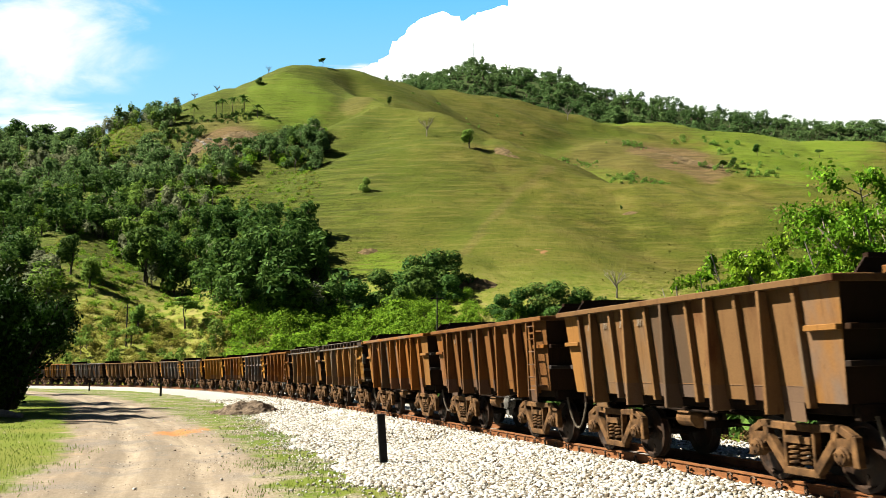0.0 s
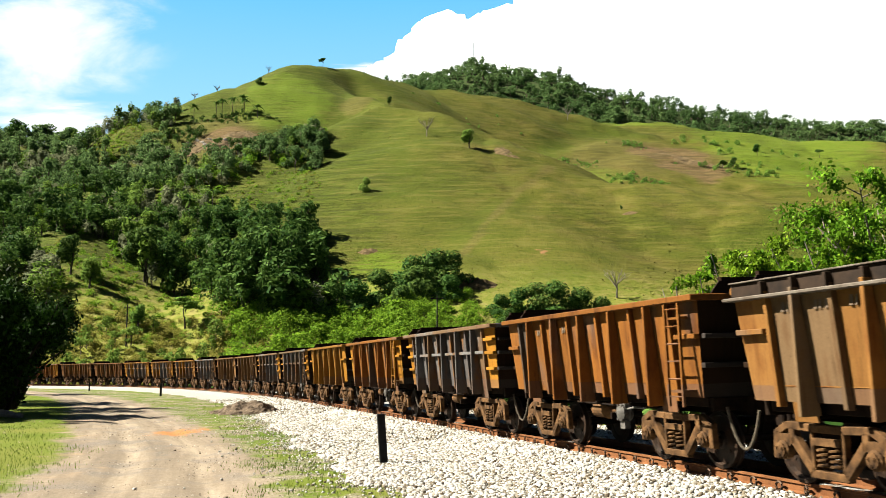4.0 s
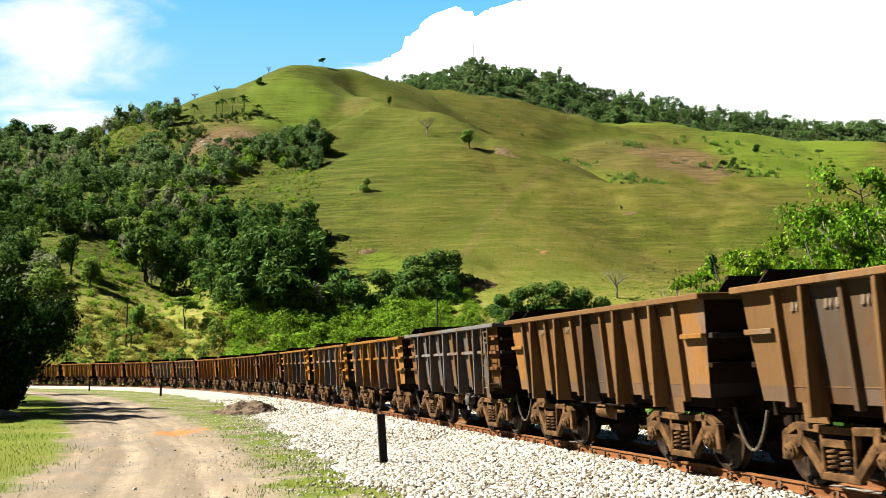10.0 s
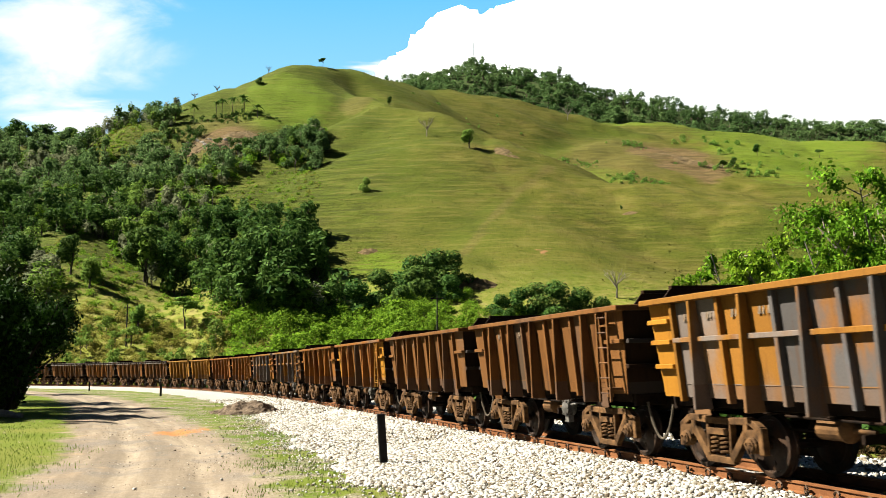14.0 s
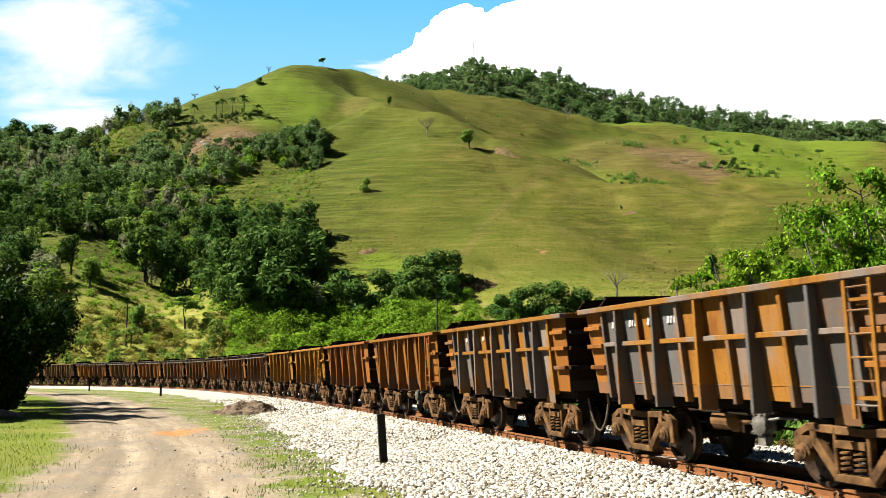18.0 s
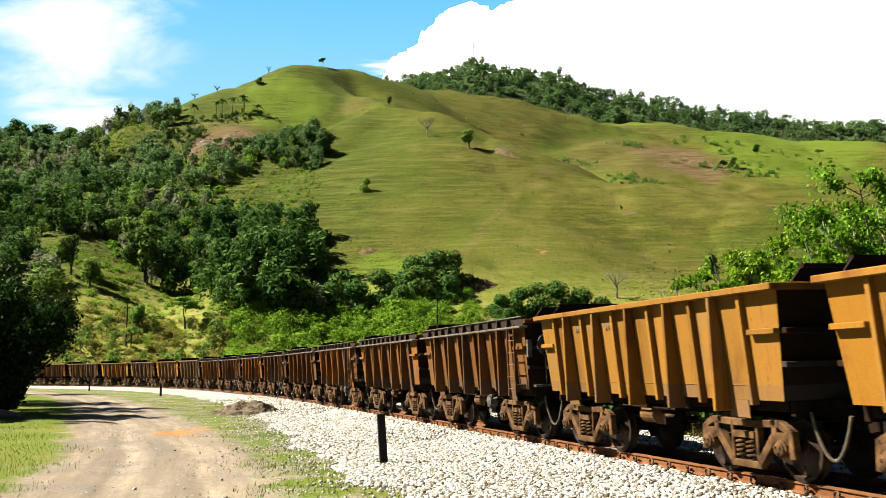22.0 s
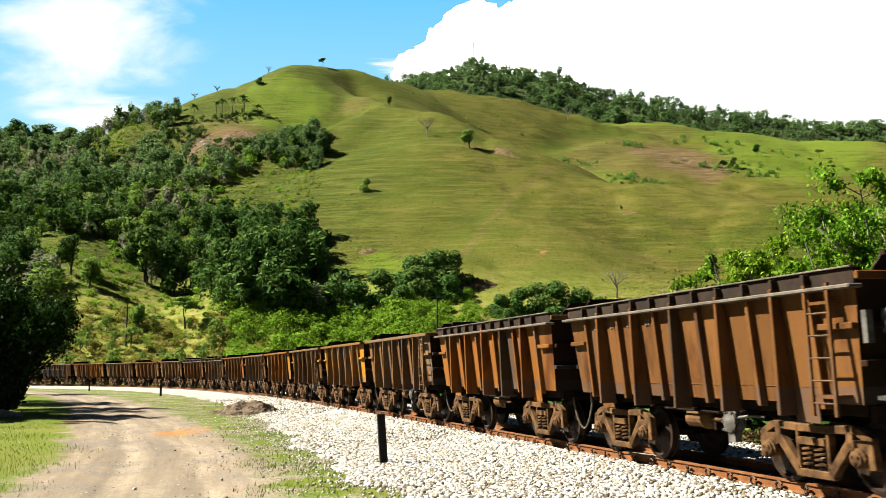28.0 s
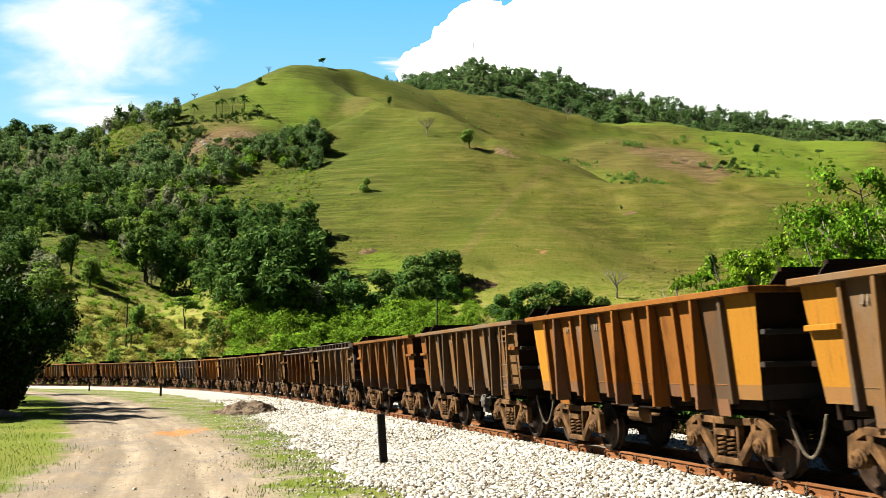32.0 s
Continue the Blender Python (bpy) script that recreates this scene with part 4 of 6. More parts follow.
def valve_mesh():
    """Brake valve: a round flanged cover on a small body with its pipes."""
    bm = bmesh.new()
    lathe(bm, [(0.05, 0.14), (0.15, 0.13), (0.175, 0.10), (0.175, 0.06), (0.12, 0.04), (0.12, -0.02), (0.16, -0.03), (0.16, -0.07), (0.08, -0.10), (0.03, -0.12)], "y", 18, (0, -0.88, 0.80))
    box(bm, -0.10, 0.10, -0.90, -0.76, 0.92, 1.02)
    box(bm, -0.08, 0.09, -0.92, -0.80, 0.50, 0.64)
    for k in range(6):
        a = k * 1.047
        rod(bm, (0.15 * math.cos(a), -0.97, 0.80 + 0.15 * math.sin(a)), (0.15 * math.cos(a), -0.93, 0.80 + 0.15 * math.sin(a)), 0.018, None, 6)
    tube(bm, [(-0.12, -0.86, 0.72), (-0.30, -0.84, 0.66), (-0.55, -0.80, 0.74)], [0.03, 0.03, 0.03], 6)
    tube(bm, [(0.10, -0.86, 0.86), (0.35, -0.84, 0.90), (0.70, -0.82, 0.90)], [0.022, 0.022, 0.022], 6)
    return done(bm, "brake_valve", 0.0)


def handbrake_mesh():
    """Brake wheel, gear box and chain on the end of a wagon."""
    bm = bmesh.new()
    ring = [(0.20, -0.72 + 0.24 * math.cos(a), 2.18 + 0.24 * math.sin(a)) for a in np.linspace(0, 2 * math.pi, 19)]
    tube(bm, ring, [0.018] * 19, 5)
    for a in range(3):
        rod(bm, (0.20, -0.72, 2.18), (0.20, -0.72 + 0.23 * math.cos(a * 2.09), 2.18 + 0.23 * math.sin(a * 2.09)), 0.012, None, 5)
    box(bm, 0.0, 0.17, -0.84, -0.60, 2.02, 2.32)
    rod(bm, (0.08, -0.72, 2.02), (0.08, -0.72, 1.25), 0.016, None, 5)
    box(bm, 0.02, 0.16, -1.02, -0.50, 1.22, 1.27)
    box(bm, 0.02, 0.10, -1.16, -1.06, 1.9, 2.3)
    return done(bm, "handbrake")


def rodding_mesh():
    bm = bmesh.new()
    rod(bm, (-2.0, -0.5, 0.72), (2.0, -0.5, 0.72), 0.022, None, 6)
    rod(bm, (-0.9, -0.95, 0.95), (0.9, -0.95, 0.93), 0.02, None, 6)
    box(bm, 0.5, 0.56, -0.95, -0.3, 0.66, 0.78)
    return done(bm, "brake_rod")


NR = 11
X_IN = BODY / 2 - 0.78          # where the ribbed stretch ends and the plain end panels begin
RIB_X = [-X_IN + 0.02 + i * (2 * X_IN - 0.04) / (NR - 1) for i in range(NR)]
M = {}
BAY = RIB_X[1] - RIB_X[0]
for k in (0, 1):
    M["bay", k] = side_plate(0.0, BAY - 0.002, -1, out=0.003 * k)
for sg in (-1, 1):
    M["mid", sg] = side_plate(-X_IN, X_IN, sg)
    for e in (-1, 1):
        M["endp", sg, e] = end_plate(e, sg)
        for nm, z in (("one", 2.12), ("hi", 2.39), ("mid2", 2.05), ("lo", 1.65)):
            y = sg * lean(z)
            x0, x1 = min(e * (X_IN + 0.1), e * end_x(z)), max(e * (X_IN + 0.1), e * end_x(z))
            M["ledge", sg, e, nm] = bar_mesh("ledge", x0, x1, min(y, y + sg * 0.10), max(y, y + sg * 0.10), z - 0.04, z + 0.04)
    M["deep", sg], M["slant", sg] = deep_rib(sg), lean_rib(sg)
    M["rim", sg] = bar_mesh("top_rail", -BODY / 2 - 0.06, BODY / 2 + 0.06, min(sg * 1.13, sg * Y_RIM), max(sg * 1.13, sg * Y_RIM), TOPZ - 0.10, TOPZ, 0.012)
    M["tall", sg] = bar_mesh("top_board", -BODY / 2, BODY / 2, min(sg * 1.15, sg * 1.21), max(sg * 1.15, sg * 1.21), TOPZ - 0.15, TOPZ + 0.05, 0.006)
    M["thin", sg] = bar_mesh("top_rail", -BODY / 2 - 0.06, BODY / 2 + 0.06, min(sg * 1.13, sg * Y_RIM), max(sg * 1.13, sg * Y_RIM), TOPZ - 0.205, TOPZ - 0.152, 0.012)
    y = sg * (lean(2.07) + 0.03)
    M["waist", sg] = bar_mesh("waist_rail", -X_IN, X_IN, min(y, y + sg * 0.07), max(y, y + sg * 0.07), 2.03, 2.11, 0.008)
    M["seam", sg] = bar_mesh("weld_seam", -X_IN, X_IN, min(sg * (lean(1.37) - 0.01), sg * (lean(1.37) + 0.009)), max(sg * (lean(1.37) - 0.01), sg * (lean(1.37) + 0.009)), 1.362, 1.376, 0.0)
    M["apron", sg] = side_plate(-0.23, 0.23, sg, LOWZ - 0.26, LOWZ - 0.002, 0.004)
    M["lip", sg] = bar_mesh("top_lip", -BODY / 2, BODY / 2, min(sg * 1.14, sg * 1.25), max(sg * 1.14, sg * 1.25), TOPZ + 0.052, TOPZ + 0.075, 0.004)
    M["stub", sg] = bar_mesh("rib_stub", -0.03, 0.03, min(sg * 1.205, sg * 1.31), max(sg * 1.205, sg * 1.31), TOPZ - 0.151, TOPZ + 0.03, 0.006)
M["endwall"], M["ladder"], M["coup"], M["hose"] = end_wall_mesh(), ladder_mesh(), coupler_mesh(), hose_mesh()
M["hand_gear"] = handbrake_mesh()
M["cyl"], M["valve"], M["rods"] = cylinder_mesh(), valve_mesh(), rodding_mesh()
M["rim_end"] = bar_mesh("end_rail", -0.06, 0.06, -1.2, 1.2, TOPZ - 0.10, TOPZ + 0.004, 0.012)
M["floor"] = bar_mesh("floor_plate", -BODY / 2 + 0.2, BODY / 2 - 0.2, -Y_LOW + 0.02, Y_LOW - 0.02, LOWZ + 0.003, LOWZ + 0.04)
M["endbar"] = bar_mesh("end_ledge", 0, 0.11, -1.1, 1.1, -0.04, 0.04)
bm = bmesh.new()
for i in range(3):
    box(bm, -0.13 + 0.105 * i, -0.13 + 0.105 * i + (0.065, 0.035, 0.06)[i], -0.003, 0.003, -0.095, 0.095)
M["mark"] = done(bm, "marking")

LABELS = {
    "A": "ore wagon with ribbed sides on the track",
    "B": "ore wagon with ribs and waist rail",
    "C": "ore wagon with dark raised top board",
}
TONE = {"yellow": "yellow", "ochre": "ochre and grey", "gold": "golden yellow", "grey": "worn grey", "brown": "dark rusty brown", "orange": "orange-brown rusty", "taupe": "taupe and rust", "mixed": "rust-orange and grey", "red": "rust-red"}


def make_wagon(kind, mid, ends, ladder, ledges=True, white=False):
    w = tagged(new("ore_wagon"), TONE[mid] + " " + LABELS[kind], "wagon", "ore wagons of the train")
    skin, tip = SKINS[mid], SKINS[ends]
    phase = 0.9 * len(protos)

    def plate(x):
        """Skin of the plate or rib at x: stretches of the side have weathered to bare steel."""
        v = math.sin(phase + 1.35 * x) * 0.7 + math.sin(2.1 * phase + 3.1 * x) * 0.4
        return BARE[mid] if mid in BARE and v > BARE_SHARE[mid] else skin

    for sg in (-1, 1):
        if sg > 0:
            part("side_wall", M["mid", sg], skin, w)
        else:
            for k in range(NR - 1):
                part("side_panel", M["bay", k % 2], plate(RIB_X[k] + 0.3), w, at=pose(RIB_X[k], 0, 0))
        for e in (-1, 1):
            part("end_panel", M["endp", sg, e], tip if not (ladder and e > 0 and mid in ("brown", "taupe")) else skin, w, TONE[ends] + " end panel")
            if ledges:
                for nm in (("one",) if kind != "B" else ("hi", "mid2", "lo")):
                    part("ledge", M["ledge", sg, e, nm], tip, w)
        for i, x in enumerate(RIB_X):
            deep = i % 2 == 1
            part("upright_rib" if deep else "slanting_rib", M["deep" if deep else "slant", sg], plate(x), w, at=pose(x, 0, 0))
        part("top_rail", M["thin" if kind == "C" else "rim", sg], RAIL_PALE if kind == "C" else skin, w)
        if kind == "C":
            part("top_board", M["tall", sg], INSIDE, w, "dark dusty top board")
            # pale lip added to brighten the board's top edge as if sunlit
            part("top_lip", M["lip", sg], RAIL_PALE, w)
            if sg < 0:
                for x in RIB_X:
                    part("rib_stub", M["stub", sg], INSIDE, w, at=pose(x, 0, 0))
        if kind == "B":
            part("waist_rail", M["waist", sg], skin, w)
        part("weld_seam", M["seam", sg], skin, w)
        if sg < 0:
            for e in (-1, 1):
                part("apron_plate", M["apron", sg], skin, w, at=pose(e * (TRUCK / 2 + 0.16), 0, 0))
    for e in (-1, 1):
        flip = pose(e * BODY / 2, 0, 0, 0, 0, 0 if e > 0 else 180)
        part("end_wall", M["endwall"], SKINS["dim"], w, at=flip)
        part("end_rail", M["rim_end"], skin, w, at=flip)
        for z in ((1.66, 2.12) if kind != "B" else (1.65, 2.05, 2.39)):
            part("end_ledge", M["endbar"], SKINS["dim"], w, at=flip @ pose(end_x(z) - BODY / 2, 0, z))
        part("coupler", M["coup"], STEEL, w, "dark knuckle coupler", at=flip)
        part("brake_hose", M["hose"], HOSE_MAT, w, "grey drooping rubber hose", at=flip)
    part("floor_plate", M["floor"], INSIDE, w)
    add_underframe(w)
    if ladder:
        steps = part("ladder", M["ladder"], tip if mid in ("gold", "orange") else skin, w, at=pose(X_IN + 0.22, 0, 0))
        for k in range(6):
            part("rung", RUNG, tip if mid in ("gold", "orange") else skin, steps, at=pose(0, -Y_RIM + 0.03, LOWZ + 0.02 + k * 0.28))
        if kind == "C":
            part("brake_wheel", M["hand_gear"], VALVE_MAT, w, "grey brake wheel with its gear box", at=pose(BODY / 2, 0, 0))
        part("brake_valve", M["valve"], VALVE_MAT, w, "grey metal brake valve", at=pose(0.9, 0, 0))
    part("brake_cylinder", M["cyl"], FRAME_MAT, w, at=pose(0.0, 0, 0))
    part("brake_rod", M["rods"], STEEL, w)
    for i in (0, 1, 2, 3):
        x = (RIB_X[i] + RIB_X[i + 1]) / 2 + 0.06
        part("marking", M["mark"], MARK_WHITE if white else MARK_MAT, w, "faded pale painted marks", at=pose(x, -lean(2.46) - 0.005, 2.46, -6.7, 0, 0))
    add_bogie(w, -TRUCK / 2)
    add_bogie(w, TRUCK / 2)
    return w


# kind, colour of the ribbed part, colour of the end panels, by order in the train
ORDER = """A brown yellow|A taupe ochre|A brown orange|A orange ochre|C ochre gold|C ochre ochre|A orange orange|B grey yellow|A orange yellow|A gold yellow|B grey yellow|B grey yellow|A taupe taupe
A taupe ochre|B grey brown|B mixed ochre|B mixed yellow|B mixed yellow|A brown brown|A brown brown|A orange yellow|A orange orange|B mixed orange|B mixed orange|A orange orange|A red red|A gold yellow|A gold gold
C brown brown|C brown orange|C orange brown|C brown brown|C brown brown|C orange orange|C brown brown|C orange orange|A taupe ochre|A ochre yellow|A taupe yellow|A orange yellow|A taupe orange|A brown red
C taupe taupe|C brown brown|A taupe ochre|A brown ochre|A taupe taupe|A orange ochre|B grey orange|B ochre yellow|A taupe ochre|A brown brown|A orange ochre|A ochre ochre|A brown brown|A taupe brown|B grey ochre|B ochre yellow|A brown ochre"""
protos, WAGONS = {}, []
for n, spec in enumerate(ORDER.replace("\n", "|").split("|")):
    i = n - 1
    kind, mid, ends = spec.split()
    key = (kind, mid, ends, i % 2 == 1, i != 38, i in (21, 22))
    first = key not in protos
    if first:
        protos[key] = make_wagon(*key)
        w = protos[key]
    else:
        w = copy_thing(protos[key], pose(0, 0, 0))
    WAGONS.append((i, w))

# ---- plants ----
BARK = plain("grey_brown_bark", (0.038, 0.0285, 0.0209), (0.0836, 0.0684, 0.0532), 5, 0.9)
# bark colour lowered to look shaded under the roadside crowns
DARK_BARK = plain("bark_darkened_for_shade", (0.008, 0.006, 0.004), (0.022, 0.017, 0.012), 5, 0.9)
PALE_BARK = plain("pale_dry_bark", (0.0912, 0.076, 0.0608), (0.152, 0.133, 0.1102), 5, 0.9)
# deep green leaves again, with the roadside trees' shade put into the colour
LEAF_SHADE = leafy("leaves_darkened_for_shade", (0.0030, 0.0090, 0.0016), (0.022, 0.047, 0.006), 0.4, 0.12)
LEAF_DARK = leafy("deep_green_leaves", (0.014, 0.040, 0.008), (0.066, 0.118, 0.023), 0.5, 0.26)
LEAF_MID = leafy("green_leaves", (0.044, 0.092, 0.014), (0.145, 0.222, 0.040), 0.5, 0.32)
LEAF_OLIVE = leafy("olive_grey_leaves", (0.070, 0.088, 0.046), (0.175, 0.195, 0.110), 0.6, 0.38)
LEAF_LIME = leafy("bright_green_leaves", (0.045, 0.105, 0.006), (0.135, 0.225, 0.018), 0.42, 0.4, 0.6)
LEAF_BROAD = leafy("sunny_broad_leaves", (0.024, 0.070, 0.003), (0.135, 0.235, 0.015), 0.3, 0.3, 0.9)
# distance haze is mixed into this leaf colour: paler and bluer
LEAF_HAZED = leafy("haze_tinted_far_leaves", (0.032, 0.066, 0.020), (0.112, 0.168, 0.056), 0.6, 0.4, 0.01)
LEAF_WEED = leafy("brown_weed_stalks", (0.022, 0.016, 0.006), (0.085, 0.055, 0.022), 0.8, 0.2, 0.5)
LEAF_DRY = leafy("dry_straw_grass", (0.0912, 0.1064, 0.0133), (0.1976, 0.1786, 0.0456), 0.8, 0.45, 0.2)
GRASS_MAT = leafy("verge_grass_blades", (0.0494, 0.0722, 0.0084), (0.114, 0.1368, 0.0304), 0.6, 0.35, 0.4)


def leaf_cards(rng, C, size, up=0.25, face=None):
    """One pointed leaf or leaf clump at each place of C, turned at random or mostly along face."""
    n = len(C)
    a = rng.normal(size=(n, 3)) * (1.0 if face is None else 0.55)
    a[:, 2] = a[:, 2] * 0.6 + up
    if face is not None:
        a += face
    a /= np.linalg.norm(a, axis=1, keepdims=True)
    b = np.cross(a, rng.normal(size=(n, 3)))
    b /= np.linalg.norm(b, axis=1, keepdims=True)
    c = np.cross(a, b)
    L = (size * rng.uniform(0.6, 1.35, n))[:, None]
    W = L * rng.uniform(0.30, 0.55, n)[:, None]
    V = np.stack([C - b * L, C - c * W + a * W * 0.4, C + b * L, C + c * W + a * W * 0.4], 1)
    return V.reshape(-1, 3), np.arange(4 * n).reshape(-1, 4)


def crown_points(rng, blobs, n, hollow=0.55):
    """Places in the outer part of a heap of ellipsoids (x, y, z, rx, rz)."""
    w = np.array([b[3] * b[3] for b in blobs])
    pick = rng.choice(len(blobs), n, p=w / w.sum())
    d = rng.normal(size=(n, 3))
    d /= np.linalg.norm(d, axis=1, keepdims=True)
    r = rng.uniform(hollow ** 3, 1.0, n) ** (1 / 3) * rng.uniform(0.85, 1.12, n)
    B = np.array(blobs)[pick]
    return np.stack([B[:, 0] + d[:, 0] * r * B[:, 3], B[:, 1] + d[:, 1] * r * B[:, 3], B[:, 2] + d[:, 2] * r * B[:, 4]], -1), d


def blob_heap(rng, n, width, low, high):
    """Lumps of a crown: wide in the middle, uneven."""
    out = []
    for _ in range(n):
        u = rng.uniform(0, 1)
        a, rr = rng.uniform(0, 6.28), width * 0.62 * math.sqrt(rng.uniform(0, 1)) * (1 - 0.55 * u)
        out.append((rr * math.cos(a), rr * math.sin(a), low + (high - low) * (0.2 + 0.62 * u), width * rng.uniform(0.26, 0.42), (high - low) * rng.uniform(0.16, 0.26)))
    return out


def tree_proto(seed, shape, n, size, limbs=6):
    """Arrays of a unit tree 10 m high: crown leaves, and trunk with limbs."""
    rng = np.random.default_rng(seed)
    bm = bmesh.new()
    if shape == "round":
        blobs = blob_heap(rng, 9, 4.2, 2.2, 10.2)
    elif shape == "wide":
        blobs = [(x * 1.25, y * 1.25, z, r, h * 0.6) for x, y, z, r, h in blob_heap(rng, 10, 5.0, 5.2, 9.6)]
    elif shape == "tall":
        blobs = blob_heap(rng, 8, 2.7, 3.0, 11.5)
    elif shape == "bush":
        blobs = blob_heap(rng, 8, 5.5, -1.5, 7.0)
    else:
        blobs = blob_heap(rng, 10, 4.0, 1.5, 9.5)
    C, D = crown_points(rng, blobs, n, 0.7 if shape != "thin" else 0.2)
    V, F = leaf_cards(rng, C, size, 0.3, D)
    if shape != "bush":
        pts = [(0, 0, -0.8), (0.15, 0.1, 2.2), (0.1 + rng.normal() * 0.3, rng.normal() * 0.3, 5.0), (rng.normal() * 0.4, rng.normal() * 0.4, 8.2)]
        tube(bm, pts, [0.30, 0.22, 0.15, 0.05], 6 if limbs else 4)
        for b in blobs[:limbs]:
            z = min(max(1.8, b[2] - 2.2), 6)
            tube(bm, [(0.1, 0.05, z), (b[0] * 0.55, b[1] * 0.55, z + (b[2] - z) * 0.6), (b[0], b[1], b[2] + b[4] * 0.4)], [0.12, 0.08, 0.025], 5)
    else:
        for b in blobs[:4]:
            tube(bm, [(0, 0, -0.5), (b[0] * 0.6, b[1] * 0.6, b[2] * 0.6), (b[0], b[1], b[2])], [0.14, 0.08, 0.03], 5)
    bm.verts.index_update()
    bm.verts.ensure_lookup_table()
    tv = np.array([v.co[:] for v in bm.verts])
    tf = [tuple(v.index for v in f.verts) for f in bm.faces if len(f.verts) == 4]
    bm.free()
    return V, F, tv, np.array(tf)


def woods(name, spots, protos_, material, label, category, squash=(0.85, 1.2)):
    """Many plants joined into one object of leaves and trunks."""
    rng = np.random.default_rng(len(spots))
    Vs, Fs, ms, off = [], [], [], 0
    for x, y, z, h in spots:
        V, F, tv, tf = protos_[rng.integers(len(protos_))]
        a = rng.uniform(0, 6.28)
        c, s = math.cos(a), math.sin(a)
        k = h / 10.0
        kx = k * rng.uniform(*squash)
        for P, Q, mi in ((V, F, 0), (tv, tf, 1)):
            if len(P) == 0:
                continue
            W = np.stack([(P[:, 0] * c - P[:, 1] * s) * kx + x, (P[:, 0] * s + P[:, 1] * c) * kx + y, P[:, 2] * k + z], -1)
            Vs.append(W)
            Fs.append(Q + off)
            ms.append(np.full(len(Q), mi, dtype=np.int32))
            off += len(P)
    me = quads_mesh(name, np.concatenate(Vs), np.concatenate(Fs))
    me.materials.append(material)
    me.materials.append(BARK)
    me.polygons.foreach_set("material_index", np.concatenate(ms))
    ob = new(name, me)
    return tagged(ob, label, category, kind="stuff")


def single_tree(name, proto, x, y, h, leaf, label, wide=1.0, turn=0.0, z=None, bark=None, category="tree"):
    V, F, tv, tf = proto
    z = ground_z(x, y) if z is None else z
    ob = tagged(new(name), label, category)
    k = h / 10.0
    ob.matrix_basis = pose(x, y, z, 0, 0, turn)
    S = np.array([k * wide, k * wide, k])
    tr = quads_mesh("trunk", tv * S, tf)
    part("trunk", tr, bark or BARK, ob)
    part("crown", quads_mesh("crown", V * S, F), leaf, ob)
    return ob


FAR_KINDS = [tree_proto(11 + i, s, 270, 0.58, 3) for i, s in enumerate(("round", "wide", "round", "tall", "thin", "round"))]
BUSH_KINDS = [tree_proto(31 + i, "bush", 220, 0.62) for i in range(4)]
SMALL_KINDS = [tree_proto(51 + i, s, 105, 0.80, 0) for i, s in enumerate(("round", "tall", "round", "wide"))]
FINE_KINDS = [tree_proto(71 + i, s, 2200, 0.36) for i, s in enumerate(("round", "wide", "bush", "thin"))]


def scatter(seed, n, u0, u1, y0, y1, test=None):
    """Random places in a wedge of the valley, by depth y and slant u = x / y, evenly over the ground."""
    rng = np.random.default_rng(seed)
    Y = np.sqrt(rng.uniform(y0 * y0, y1 * y1, n))
    U = rng.uniform(u0, u1, n)
    R = rng.uniform(0, 1, n)
    X = U * Y
    Z = height(X, Y) + rough_ground(X, Y)
    gap, _ = track_gap(X, Y)
    ok = np.abs(gap) > 7
    if test is not None:
        ok &= test(U, Y, Z, R)
    return [(x, y, z, r) for x, y, z, r in zip(X[ok], Y[ok], Z[ok], R[ok])]


def clump(X, Y, k=0.03):
    return np.sin(X * k + 2.0 * np.sin(Y * k * 0.8)) * np.sin(Y * k * 1.1 + 1.6 * np.sin(X * k * 0.9 + 1))


# open grass among the woods: slant, depth and their half widths
GLADES = [(-0.395, 240, 0.062, 26), (-0.335, 207, 0.085, 22), (-0.195, 322, 0.058, 36), (-0.36, 412, 0.036, 18)]


def left_wood(U, Y, Z, R):
    open_patch = ((U > -0.235) & (Y > 390)) | ((U > -0.30) & (Y > 414))      # grass below the summit
    rock = (U > -0.31) & (U < -0.22) & (Y > 372) & (Y < 425)
    glade = (clump(U * Y, Y, 0.045) > 0.62) & (Y < 330)
    for u, y, ru, ry in GLADES:
        glade |= ((U - u) / ru) ** 2 + ((Y - y) / ry) ** 2 < 1
    edge = U > -0.135 - 0.055 * np.sin(math.pi * np.clip((Y - 205) / 150, 0, 1))
    return ~open_patch & ~rock & ~glade & ~edge


wood = scatter(1, 3300, -0.64, -0.10, 203, 452, left_wood)
dark, mid, olive, upper = [], [], [], []
for x, y, z, r in wood:
    t = clump(np.array(x), np.array(y), 0.05) + (r - 0.5) * 1.5 - (0.3 if x < -0.31 * y else 0)
    h = 4.5 + 6.5 * r * r + (1.5 if y < 260 else 0)
    (upper if y > 335 and t > -0.1 else dark if t > 0.25 else mid if t > -0.25 else olive).append((x, y, z - 0.5, h))
rng = np.random.default_rng(77)
for k in range(26):
    y = rng.uniform(199, 226)
    x = y * rng.uniform(-0.225, -0.115)
    dark.append((x, y, ground_z(x, y) - 0.5, rng.uniform(8, 14)))
for k in range(52):
    y = rng.uniform(218, 278)
    x = y * rng.uniform(-0.225, -0.138)
    dark.append((x, y, ground_z(x, y) - 0.5, rng.uniform(7, 12)))
woods("dark_woods", dark, FAR_KINDS + BUSH_KINDS[:2], LEAF_DARK, "dense dark green trees covering the hillside", "woods", (0.95, 1.35))
